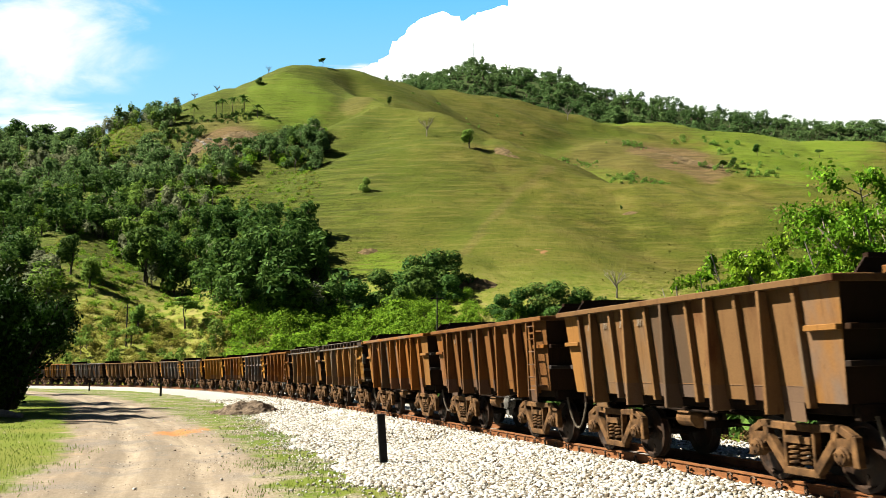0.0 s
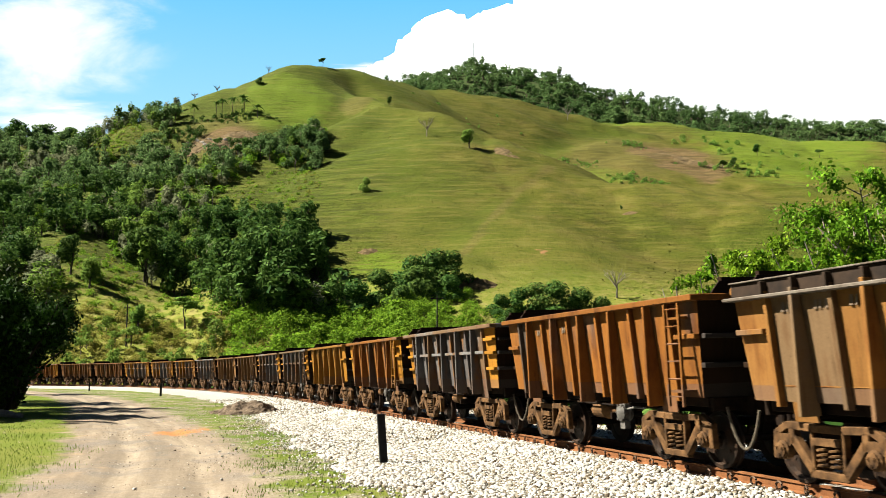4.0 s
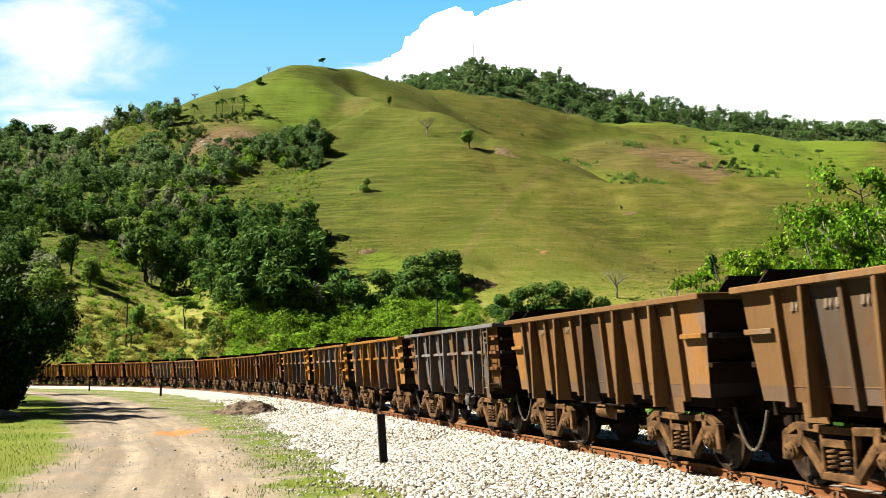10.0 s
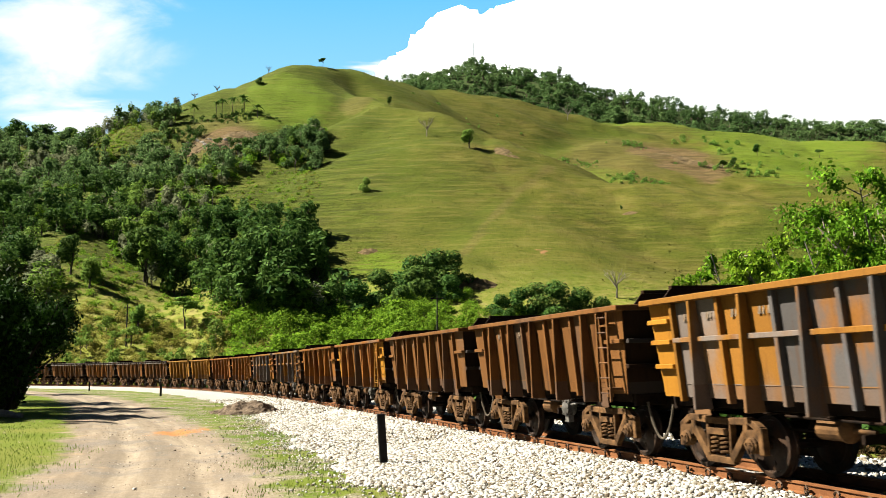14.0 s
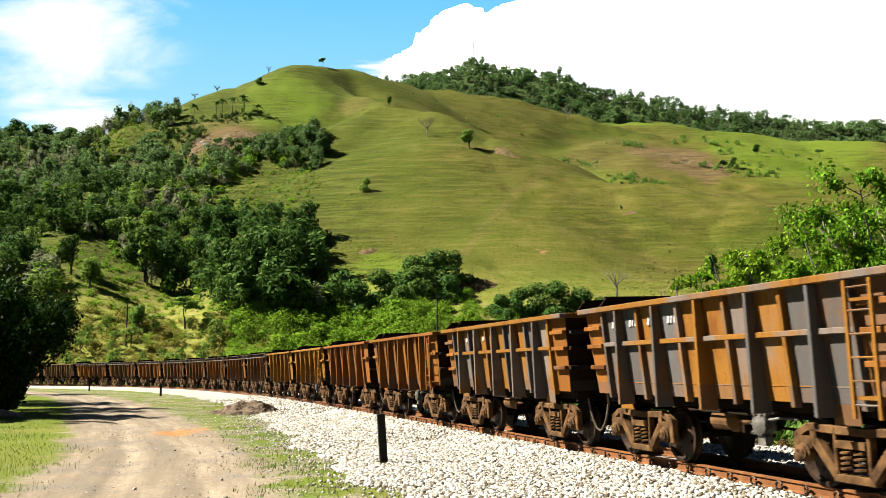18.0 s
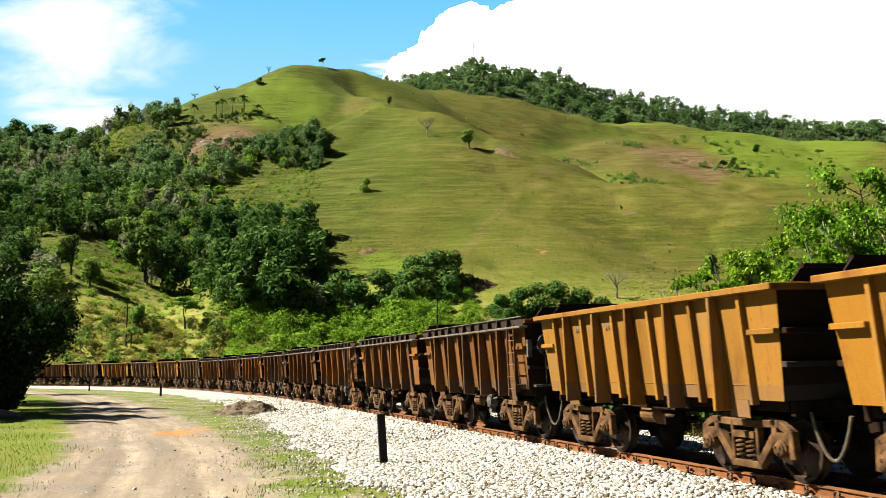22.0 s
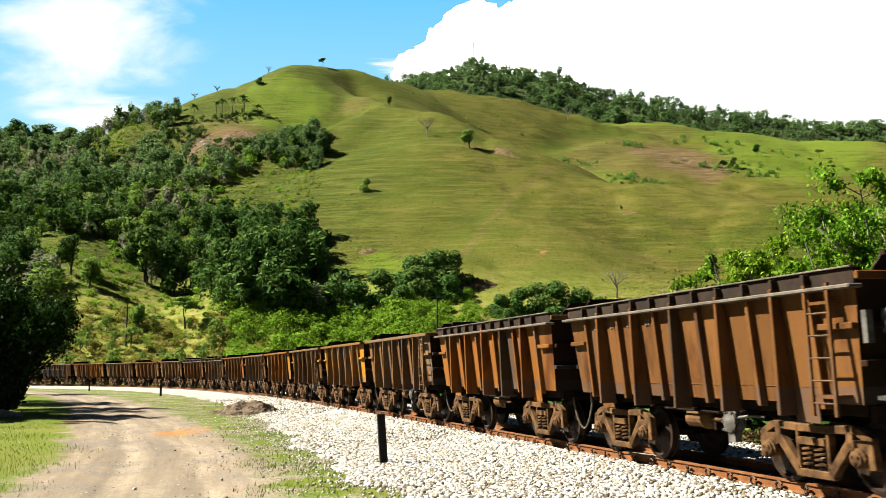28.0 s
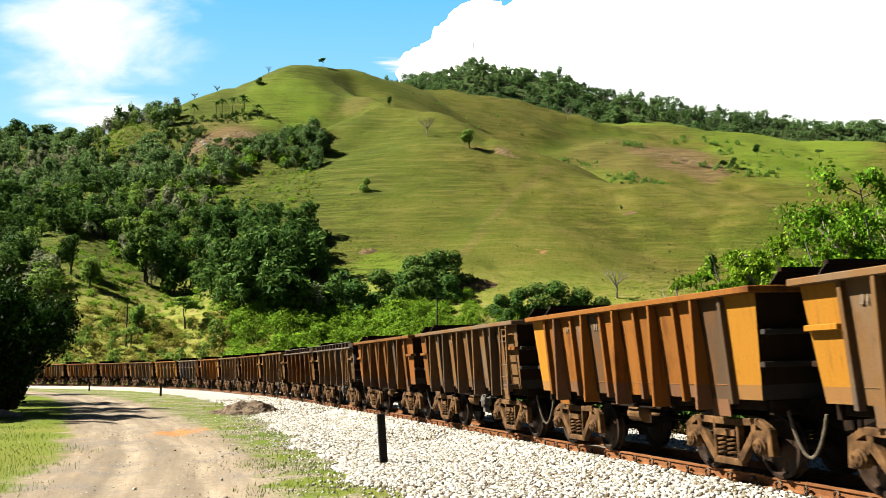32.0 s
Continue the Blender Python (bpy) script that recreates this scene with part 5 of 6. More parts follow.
woods("upper_woods", upper, FAR_KINDS + BUSH_KINDS[:2], LEAF_HAZED, "hillside trees with haze tinted into their blue-green leaves", "woods", (0.95, 1.35))
woods("green_woods", mid, FAR_KINDS + BUSH_KINDS[:3], LEAF_MID, "mixed green trees covering the hillside", "woods", (0.95, 1.35))
woods("olive_woods", olive, FAR_KINDS[2:], LEAF_OLIVE, "grey-green dry trees among the hillside woods", "woods", (0.9, 1.25))
under = scatter(9, 900, -0.64, -0.12, 203, 400, left_wood)
woods("hillside_shrubs", [(x, y, z - 0.3, 3.0 + 3.0 * r) for x, y, z, r in under], BUSH_KINDS, LEAF_LIME, "bright green shrubs between the hillside trees", "shrubs", (1.0, 1.7))

# belt of scrub behind the railway
SCRUB = [tree_proto(131 + i, "bush", 300, 0.46) for i in range(4)]
belt = scatter(2, 1150, -0.235, 0.20, 106, 206, lambda U, Y, Z, R: (U < -0.02) | (R < 0.5))
woods("bright_scrub", [(x, y, z - 0.4, (3.4 + 3.6 * r) if x < -0.03 * y and y > 140 else 2.4 + 2.6 * r) for x, y, z, r in belt + scatter(23, 260, -0.075, 0.04, 150, 212)], SCRUB, LEAF_LIME, "bright green scrub along the foot of the hill", "scrub", (0.9, 1.5))
few = scatter(22, 60, -0.44, -0.20, 130, 200)
woods("meadow_bushes", [(x, y, z - 0.3, 2.0 + 3.5 * r) for x, y, z, r in few], FAR_KINDS[:3] + BUSH_KINDS[:2], LEAF_MID, "scattered bushes in the dry meadow", "shrubs")

# forest on the mountain behind
back = scatter(3, 5600, -0.16, 0.75, 700, 1000, lambda U, Y, Z, R: Y > 745 - 60 * np.clip((U - 0.2) / 0.2, 0, 1))
woods("mountain_forest", [(x, y, z - 1, 6.0 + 4.5 * r + 50 * max(0, r - 0.9)) for x, y, z, r in back], SMALL_KINDS, LEAF_HAZED, "dark green forest on the mountain behind", "forest", (1.2, 1.8))

# ---- posts and poles ----
POST_MAT = plain("black_post_paint", (0.0046, 0.0046, 0.0046), (0.0114, 0.0106, 0.0095), 8, 0.6)
POLE_MAT = plain("dark_weathered_pole", (0.0114, 0.0099, 0.0084), (0.0304, 0.0266, 0.0228), 6, 0.85)
for x, y, h, tilt in ((-1.3, 20.0, 1.13, -4), (-24.6, 79.5, 1.1, 1), (-40.5, 104.5, 1.0, 0)):
    bm = bmesh.new()
    box(bm, -0.085, 0.085, -0.06, 0.06, -0.25, h)
    thing("marker_post", done(bm, "marker_post", 0.012), POST_MAT, pose(x, y, ground_z(x, y), 0, tilt, 12), label="short black post standing beside the ballast", category="post", group="trackside posts")
for x, y, h, arm in ((-1.3, 190, 8.5, 2.8), (-64.3, 184, 8.5, 1.2)):
    z = ground_z(x, y)
    pole = thing("utility_pole", None, None, pose(x, y, z), label="dark wooden utility pole with a crossarm", category="pole", group="poles behind the track")
    bm = bmesh.new()
    rod(bm, (0, 0, -0.5), (0, 0, h), 0.17, 0.12, 8)
    part("shaft", bm, POLE_MAT, pole)
    bm = bmesh.new()
    box(bm, -arm / 2, arm / 2, -0.2, -0.08, h - 0.8, h - 0.62)
    part("crossarm", bm, POLE_MAT, pole)
    for k in (-1, 1):
        bm = bmesh.new()
        lathe(bm, [(0.05, 0), (0.09, 0.08), (0.05, 0.22)], "z", 8, (k * arm * 0.42, -0.14, h - 0.62))
        part("insulator", bm, VALVE_MAT, pole)

# ---- clouds ----
CLOUD, nt_, b_ = base("sunlit_glowing_cloud", 1.0, 0, 0)
b_.inputs["Base Color"].default_value = (0.8, 0.8, 0.8, 1)
# emission added so the cloud's side away from the sun stays white
b_.inputs["Emission Color"].default_value = (0.97, 0.985, 1.0, 1)
b_.inputs["Emission Strength"].default_value = 0.19


def puff(rng, x, z, r):
    """A lump of cloud: a knobbly ball of vertices."""
    bm = bmesh.new()
    bmesh.ops.create_icosphere(bm, subdivisions=3, radius=1.0)
    bm.verts.index_update()
    ph = rng.uniform(0, 50, 3)
    for v in bm.verts:
        d = noise.fractal(Vector(v.co) * 1.7 + Vector(ph), 0.9, 2.1, 5)
        v.co *= 1 + 0.28 * d
    V = np.array([v.co[:] for v in bm.verts]) * np.array([r, r * 0.7, r * 0.85]) + np.array([x, 0, z])
    F = np.array([[v.index for v in f.verts] for f in bm.faces])
    bm.free()
    return V, F


def build_cumulus():
    """Heaped cloud bank, 3.4 km off: its left flank rises steeply from a low tail."""
    rng = np.random.default_rng(8)
    Vs, Fs, off = [], [], 0
    spots = [(-285, 1130, 50), (-235, 1145, 62), (-180, 1165, 75), (-125, 1215, 85), (-70, 1265, 95), (-5, 1300, 105), (75, 1270, 115), (150, 1270, 120), (225, 1300, 130)]
    spots += [(x, 1200 + 120 * rng.uniform(0, 1), 230) for x in np.linspace(330, 2300, 16)]
    spots += [(x, 900 + 60 * rng.uniform(0, 1), 240) for x in np.linspace(60, 2300, 18)]
    spots += [(x, 1085, 70) for x in np.linspace(-270, 60, 7)] + [(x, 1000, 90) for x in np.linspace(-250, 120, 6)]
    spots += [(x, 1520, 250) for x in np.linspace(520, 2300, 10)]
    spots += [(-60, 1165, 95), (20, 1180, 105), (100, 1170, 115), (190, 1180, 130)]
    for x, z, r in spots:
        V, F = puff(rng, x, z, r)
        Vs.append(V)
        Fs.append(F + off)
        off += len(V)
    me = quads_mesh("cumulus", np.concatenate(Vs), np.concatenate(Fs))
    me.polygons.foreach_set("use_smooth", np.ones(len(me.polygons), dtype=bool))
    return me


cumulus = thing("cumulus_cloud", build_cumulus(), CLOUD, pose(0, 3400, 0), label="bright white heaped cloud drifting behind the mountain", category="cloud", kind="structure")

WISP = bpy.data.materials.new("thin_cloud_veil")
WISP.use_nodes = True
nt_ = WISP.node_tree
nt_.nodes.remove(nt_.nodes["Principled BSDF"])
em, tp, mx = nt_.nodes.new("ShaderNodeEmission"), nt_.nodes.new("ShaderNodeBsdfTransparent"), nt_.nodes.new("ShaderNodeMixShader")
em.inputs["Color"].default_value, em.inputs["Strength"].default_value = (0.96, 0.98, 1.0, 1), 0.23
tc = nt_.nodes.new("ShaderNodeTexCoord")
gr = nt_.nodes.new("ShaderNodeTexGradient")
gr.gradient_type = "SPHERICAL"
nt_.links.new(tc.outputs["Object"], gr.inputs["Vector"])
n1 = tex(nt_, 1.5, 7, 0.58, stretch=(0.75, 1, 1.1), shift=(2.3, 0, 1.1), warp=0.35)
dens = calc(nt_, "ADD", calc(nt_, "MULTIPLY", gr.outputs["Fac"], 0.85), calc(nt_, "MULTIPLY", calc(nt_, "SUBTRACT", n1, 0.5), 1.7))
nt_.links.new(calc(nt_, "MULTIPLY", step(nt_, dens, 0.16, 0.85), step(nt_, gr.outputs["Fac"], 0.0, 0.3)), mx.inputs["Fac"])
nt_.links.new(tp.outputs[0], mx.inputs[1])
nt_.links.new(em.outputs[0], mx.inputs[2])
nt_.links.new(mx.outputs[0], nt_.nodes["Material Output"].inputs["Surface"])
VEILS = []
for x, z, w, h in ((-1640, 1340, 620, 420), (-1560, 985, 460, 130), (-330, 1205, 230, 45)):
    me = mesh_from("cloud_veil", [(-1, 0, -1), (1, 0, -1), (1, 0, 1), (-1, 0, 1)], [(0, 1, 2, 3)])
    ob = thing("cloud_veil", me, WISP, pose(x, 3500 + len(VEILS) * 20, z), label="thin white cloud veil in the blue sky", category="cloud", kind="structure")
    ob.scale = (w, 1, h)
    VEILS.append(ob)

# open sky beyond the hills
SKYMAT = bpy.data.materials.new("blue_sky")
SKYMAT.use_nodes = True
nt_ = SKYMAT.node_tree
nt_.nodes.remove(nt_.nodes["Principled BSDF"])
em = nt_.nodes.new("ShaderNodeEmission")
tc = nt_.nodes.new("ShaderNodeTexCoord")
sp = nt_.nodes.new("ShaderNodeSeparateXYZ")
nt_.links.new(tc.outputs["Object"], sp.inputs[0])
rise = calc(nt_, "MULTIPLY", sp.outputs["Z"], 1 / 3000.0, True)
nt_.links.new(ramp(nt_, rise, [(0.0, (0.122, 0.171, 0.205)), (0.33, (0.087, 0.163, 0.209)), (0.62, (0.032, 0.118, 0.198)), (1.0, (0.019, 0.084, 0.175))]), em.inputs["Color"])
nt_.links.new(em.outputs[0], nt_.nodes["Material Output"].inputs["Surface"])
arc = [(4700 * math.sin(a), 4700 * math.cos(a)) for a in np.linspace(-0.9, 0.9, 25)]
V = [(x, y, -300) for x, y in arc] + [(x * 0.86, y * 0.86, 2900) for x, y in arc]
F = [(i, i + 1, 26 + i, 25 + i) for i in range(24)]
thing("backdrop", mesh_from("backdrop", V, F), SKYMAT, pose(0, 0, 0), label="clear blue sky behind the hills", category="sky", kind="structure")


# ---- single trees ----
def leafy_shrub(name, seed, x, y, z0, limbs, reach, high, n_leaf, size, leaf, label, lean_to=(0, 0), bark=None, category="tree", clear=0.0, spread=0.62):
    """A tree with real limbs and twigs, and leaves in sprays round the twig ends."""
    rng = np.random.default_rng(seed)
    ob = tagged(new(name), label, category)
    ob.matrix_basis = pose(x, y, z0)
    bm = bmesh.new()
    ends = []
    for i in range(limbs):
        a = 6.283 * (i + rng.uniform(-0.3, 0.3)) / limbs
        r = reach * rng.uniform(0.55, 1.05)
        top = high * rng.uniform(0.62, 1.05) * (1.08 - 0.35 * (r / reach) ** 2)
        p0 = Vector((0, 0, -0.3))
        p3 = Vector((r * math.cos(a) + lean_to[0], r * math.sin(a) + lean_to[1], top))
        p1, p2 = p0.lerp(p3, 0.3) + Vector((0, 0, high * 0.10)), p0.lerp(p3, 0.65) + Vector((rng.normal() * 0.25, rng.normal() * 0.25, high * 0.07))
        tube(bm, [p0, p1, p2, p3], [0.13, 0.09, 0.05, 0.015], 6)
        for k in range(9):
            u = rng.uniform(0.25, 1.0)
            b0 = p1.lerp(p2, (u - 0.3) / 0.35) if u < 0.65 else p2.lerp(p3, (u - 0.65) / 0.35)
            d = Vector((rng.normal(), rng.normal(), rng.normal() * 0.6 + 0.5)).normalized() * reach * rng.uniform(0.14, 0.36)
            tube(bm, [b0, b0 + d * 0.5 + Vector((0, 0, 0.05)), b0 + d], [0.03, 0.018, 0.006], 4)
            for q in range(4):
                e = b0 + d * rng.uniform(0.45, 1.05)
                d2 = Vector((rng.normal(), rng.normal(), rng.normal() * 0.7 + 0.3)).normalized() * reach * rng.uniform(0.05, 0.15)
                tube(bm, [e, e + d2], [0.010, 0.004], 4)
                if e.z > clear:
                    ends.append((e + d2 * 0.6, d2.length))
    part("trunk", done(bm, "trunk"), bark or BARK, ob)
    E = np.array([[*e, l] for e, l in ends])
    pick = rng.integers(len(E), size=n_leaf)
    C = E[pick, :3] + rng.normal(size=(n_leaf, 3)) * E[pick, 3:4] * spread
    V, F = leaf_cards(rng, C, size, 0.35)
    part("crown", quads_mesh("crown", V, F), leaf, ob)
    return ob


# big light-green tree on the far side of the track
for k, (x, y, reach, high, n) in enumerate(((16.6, 32.0, 4.2, 9.8, 50000), (13.0, 32.3, 2.7, 7.7, 34000), (10.6, 33.0, 2.1, 6.6, 24000), (9.0, 33.5, 1.8, 5.4, 16000), (13.5, 29.5, 3.0, 6.4, 26000), (7.7, 33.3, 1.5, 4.0, 9000))):
    leafy_shrub("broadleaf_tree", 90 + k, x, y, ground_z(x, y), 18, reach, high, n, 0.092, LEAF_BROAD, "bright green leafy tree growing behind the track", bark=PALE_BARK, spread=0.42)

# shady trees along the dirt road; foliage begins above head height
for k, (x, y, reach, high, n, clear) in enumerate(((-20.9, 43.5, 2.9, 7.4, 12000, 2.3), (-23.4, 47.5, 2.2, 4.5, 8000, 0), (-22.4, 45.0, 1.7, 3.2, 7000, 0), (-21.3, 42.8, 1.3, 2.6, 6000, 0), (-24.5, 52, 3.4, 7.8, 9000, 3.2), (-29.5, 62.0, 3.4, 7.5, 7000, 3.0),
                                                   (-27.5, 45, 3.6, 8.5, 7000, 1.0), (-41.5, 88.0, 3.6, 8.0, 6000, 4.2), (-36, 66, 4.0, 9.0, 6000, 0), (-26.5, 40.0, 2.0, 12.5, 8000, 4.0), (-33.0, 59.5, 2.4, 15.0, 8000, 5.0))):
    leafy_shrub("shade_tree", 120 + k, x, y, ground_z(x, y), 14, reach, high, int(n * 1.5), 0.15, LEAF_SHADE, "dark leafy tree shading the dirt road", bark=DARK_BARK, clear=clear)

# trees that stand alone on the hill
FT = FINE_KINDS
single_tree("hill_tree", FT[0], 10.7, 356, 8.0, LEAF_MID, "round green tree standing alone on the grassy slope", 1.2)
single_tree("hill_tree", FT[2], -27.0, 307, 7.0, LEAF_MID, "small green tree on the grassy slope", 0.9)
single_tree("hill_tree", FT[1], -70.5, 515, 6.5, LEAF_DARK, "dark tree standing on the bare summit", 0.9)
single_tree("hill_tree", FT[0], -25.3, 424, 5.0, LEAF_DARK, "small dark tree on the shoulder of the hill", 0.8)
for k, (x, y, h) in enumerate(((-8.5, 219, 12.0), (-2.5, 217, 14.0), (2.5, 219, 12.0), (-5.0, 212, 11.0), (-14, 214, 11.0), (-20, 208, 11.0), (1.0, 210, 8.0), (-27, 206, 10.0), (-10, 206, 8.5))):
    single_tree("mango_tree", FT[2], x, y, h, LEAF_DARK, "dense dark green tree at the foot of the hill", 1.25, 50 * k)
for k, (x, y, h) in enumerate(((12, 200, 7.0), (17, 202, 8.5), (22, 203, 10.0), (26, 202, 11.0), (30, 201, 9.5), (34, 199, 8.0), (14, 194, 6.0), (24, 194, 7.0), (31, 193, 6.5))):
    single_tree("scrub_tree", FT[2], x, y, h, LEAF_DARK, "dark green bushy tree behind the railway", 1.2, 70 * k)
for k, (x, y, h, sh) in enumerate(((-77.4, 233, 15.0, 0), (-92, 222, 10.0, 0), (-84, 214, 8.0, 3), (-66, 196, 5.5, 3), (-57, 200, 7.5, 1), (-205, 424, 13.0, 0))):
    single_tree("hillside_tree", FT[sh], x, y, h, LEAF_MID if k in (2, 3, 4) else LEAF_DARK, "tall leafy tree on the wooded hillside", 1.1, 33 * k)


for k, (x, y, h, wide) in enumerate(((-193, 428, 15.0, 1.5), (-181, 430, 13.5, 1.3), (-157, 438, 8.0, 1.7), (-147, 440, 7.5, 1.5), (-210, 424, 12.0, 1.3))):
    single_tree("umbrella_tree", FT[0], x, y, h * 0.8, LEAF_HAZED, "tall spreading round-crowned tree on the skyline", wide * 1.15, 71 * k)


def bare_tree(seed, x, y, h, label):
    rng = np.random.default_rng(seed)
    ob = tagged(new("bare_tree"), label, "tree")
    ob.matrix_basis = pose(x, y, ground_z(x, y))
    bm = bmesh.new()
    tube(bm, [(0, 0, -0.4), (0.1, 0, h * 0.25), (0.2, 0.1, h * 0.45)], [0.28, 0.22, 0.16], 6)
    part("trunk", done(bm, "trunk"), PALE_BARK, ob)
    for i in range(9):
        bm = bmesh.new()
        a = 6.283 * i / 9 + rng.uniform(-0.3, 0.3)
        p0 = Vector((0.15, 0.05, h * rng.uniform(0.28, 0.45)))
        p2 = Vector((math.cos(a) * h * 0.45, math.sin(a) * h * 0.45, h * rng.uniform(0.7, 1.0)))
        p1 = p0.lerp(p2, 0.5) + Vector((0, 0, h * 0.05))
        tube(bm, [p0, p1, p2], [0.13, 0.09, 0.05], 5)
        for k in range(5):
            b = p1.lerp(p2, rng.uniform(0, 1))
            tube(bm, [b, b + Vector((rng.normal(), rng.normal(), abs(rng.normal()) + 0.3)) * h * 0.08], [0.06, 0.03], 4)
        part("branch", done(bm, "branch"), PALE_BARK, ob)
    return ob


bare_tree(1, 41.3, 215, 7.0, "leafless pale tree on the lower slope")
bare_tree(2, -6.7, 375, 8.0, "leafless tree on the grassy slope")
bare_tree(3, 84, 590, 9.0, "leafless tree on the hill crest")
for k, (x, y) in enumerate(((-101, 508), (-124, 482), (-134, 474))):
    bare_tree(10 + k, x, y, 4.2, "thin bare tree on the skyline")


# ---- low growth ----
def hedge_spots(seed, n, s0, s1, o0, o1, h0, h1):
    rng = np.random.default_rng(seed)
    out = []
    for s, o, h in zip(rng.uniform(s0, s1, n), rng.uniform(o0, o1, n), rng.uniform(h0, h1, n)):
        x, y, _ = on_track(s, o, 0)
        out.append((x, y, ground_z(x, y) - 0.1, h))
    return out


STRAW = [tree_proto(161 + i, "bush", 110, 0.75) for i in range(2)]
DENSE = [tree_proto(151 + i, "bush", 260, 0.8) for i in range(3)]
woods("trackside_scrub", hedge_spots(5, 420, -14, 120, 7.4, 11.0, 1.7, 2.8), DENSE, LEAF_DARK, "low dark scrub along the far side of the track", "scrub", (1.0, 1.5))
woods("brown_weeds", hedge_spots(7, 420, -14, 90, 5.6, 7.2, 0.45, 0.8), STRAW, LEAF_WEED, "low brown weeds close behind the track", "weeds", (1.2, 2.0))
dry = scatter(6, 1500, -0.50, -0.20, 118, 204, lambda U, Y, Z, R: track_gap(U * Y, Y)[0] > 8)
woods("tall_dry_grass", [(x, y, z - 0.2, 1.2 + 1.6 * r) for x, y, z, r in dry], STRAW, LEAF_DRY, "tall straw-coloured grass and weeds behind the track", "grass", (1.0, 1.8))


glade_spots = []
for k, (u, y, ru, ry) in enumerate(GLADES):
    glade_spots += [q for q in scatter(40 + k, 420, u - ru, u + ru, y - ry, y + ry) if ((q[0] / q[1] - u) / ru) ** 2 + ((q[1] - y) / ry) ** 2 < 1]
woods("glade_growth", [(x, y, z - 0.2, 0.9 + 1.5 * r * r) for x, y, z, r in glade_spots[::2]], STRAW, LEAF_LIME, "low bright green growth in the forest glades", "grass", (1.2, 2.2))
woods("glade_dry_grass", [(x, y, z - 0.2, 0.6 + 1.1 * r * r) for x, y, z, r in glade_spots[1::2]], STRAW, LEAF_DRY, "low straw-coloured grass in the forest glades", "grass", (1.2, 2.2))


def blades(name, spots, rng, wide, material, label):
    """Upright tapering blades, one narrow quad each."""
    P = np.array(spots)
    n = len(P)
    a = rng.uniform(0, 6.28, n)
    w = P[:, 3] * wide * rng.uniform(0.6, 1.4, n)
    lx, ly = P[:, 3] * rng.normal(size=n) * 0.35, P[:, 3] * rng.normal(size=n) * 0.35
    dx, dy = np.cos(a) * w, np.sin(a) * w
    x, y, z, h = P.T
    V = np.stack([np.stack([x - dx, y - dy, z - 0.02], -1), np.stack([x + dx, y + dy, z - 0.02], -1), np.stack([x + lx + dx * 0.2, y + ly + dy * 0.2, z + h], -1), np.stack([x + lx - dx * 0.2, y + ly - dy * 0.2, z + h], -1)], 1)
    me = quads_mesh(name, V.reshape(-1, 3), np.arange(4 * n).reshape(-1, 4))
    return thing(name, me, material, pose(0, 0, 0), label=label, category="grass", kind="stuff")


def verge_grass():
    rng = np.random.default_rng(12)
    n = 90000
    Y = 9 + 60 * rng.uniform(0, 1, n) ** 1.7
    X = Y * rng.uniform(-0.52, 0.12, n)
    gap, s = track_gap(X, Y)
    reach = 5.5 - 1.4 * np.clip((s - 14) / 30.0, 0, 1)
    d = road_gap(X, Y)
    patch = clump(X * 14, Y * 14, 0.05) + rng.normal(size=n) * 0.5
    right = road_frame(X, Y)[0] > 0
    edge = np.clip((d - np.where(right, 1.5, 2.3)) / 1.2, -1, 1) - np.where(right, 0.25, 0)
    ok = (gap < -reach + 0.25) & (patch + edge * 1.2 > 0.95)
    X, Y = X[ok], Y[ok]
    Z = height(X, Y) + rough_ground(X, Y)
    H = rng.uniform(0.02, 0.055, len(X)) * (1 + 0.008 * Y)
    return list(zip(X, Y, Z, H))


blades("verge_grass", verge_grass(), np.random.default_rng(13), 0.22, GRASS_MAT, "short tufts of yellowish green verge grass")


def hill_tufts():
    rng = np.random.default_rng(14)
    n = 34000
    Y = np.sqrt(rng.uniform(190 ** 2, 640 ** 2, n))
    X = Y * rng.uniform(-0.30, 0.46, n)
    ok = clump(X, Y, 0.06) + rng.normal(size=n) * 0.55 > 0.1
    X, Y = X[ok], Y[ok]
    Z = height(X, Y) + rough_ground(X, Y)
    return list(zip(X, Y, Z, rng.uniform(0.10, 0.26, len(X)) * (0.7 + 1.2 * rng.uniform(0, 1, len(X)) ** 6)))


TUFT_MAT = leafy("hill_grass_tufts", (0.034, 0.040, 0.006), (0.090, 0.082, 0.018), 0.7, 0.2, 0.05)
blades("hill_grass", hill_tufts(), np.random.default_rng(15), 1.1, TUFT_MAT, "rough tufts of grass over the cattle-trodden hill")

# ---- heap of spoil, log, earth scars ----
def heap(name, x, y, rx, ry, h, material, label, category, seed, n=26, rugged=0.55):
    V, F = [], []
    for i in range(n + 1):
        for j in range(n + 1):
            u, v = 2 * i / n - 1, 2 * j / n - 1
            r = math.hypot(u, v)
            z = h * (1 - r * r - 0.25 + rugged * noise.fractal(Vector((u * 2.4 + seed, v * 2.4, 0)), 0.7, 2.1, 5))
            z = max(z, -0.25 - h * 0.2)
            px_, py_ = x + u * rx, y + v * ry
            V.append((px_, py_, ground_z(px_, py_) + z))
    for i in range(n):
        for j in range(n):
            a = i * (n + 1) + j
            F.append((a, a + n + 1, a + n + 2, a + 1))
    return thing(name, mesh_from(name, V, F), material, pose(0, 0, 0), label=label, category=category, kind="structure" if category == "earth" else "")


heap("spoil_mound", -9.9, 46.5, 2.3, 2.9, 0.62, SOIL_MAT, "low mound of dark gravelly spoil beside the ballast", "mound", 3, 40, 0.38)
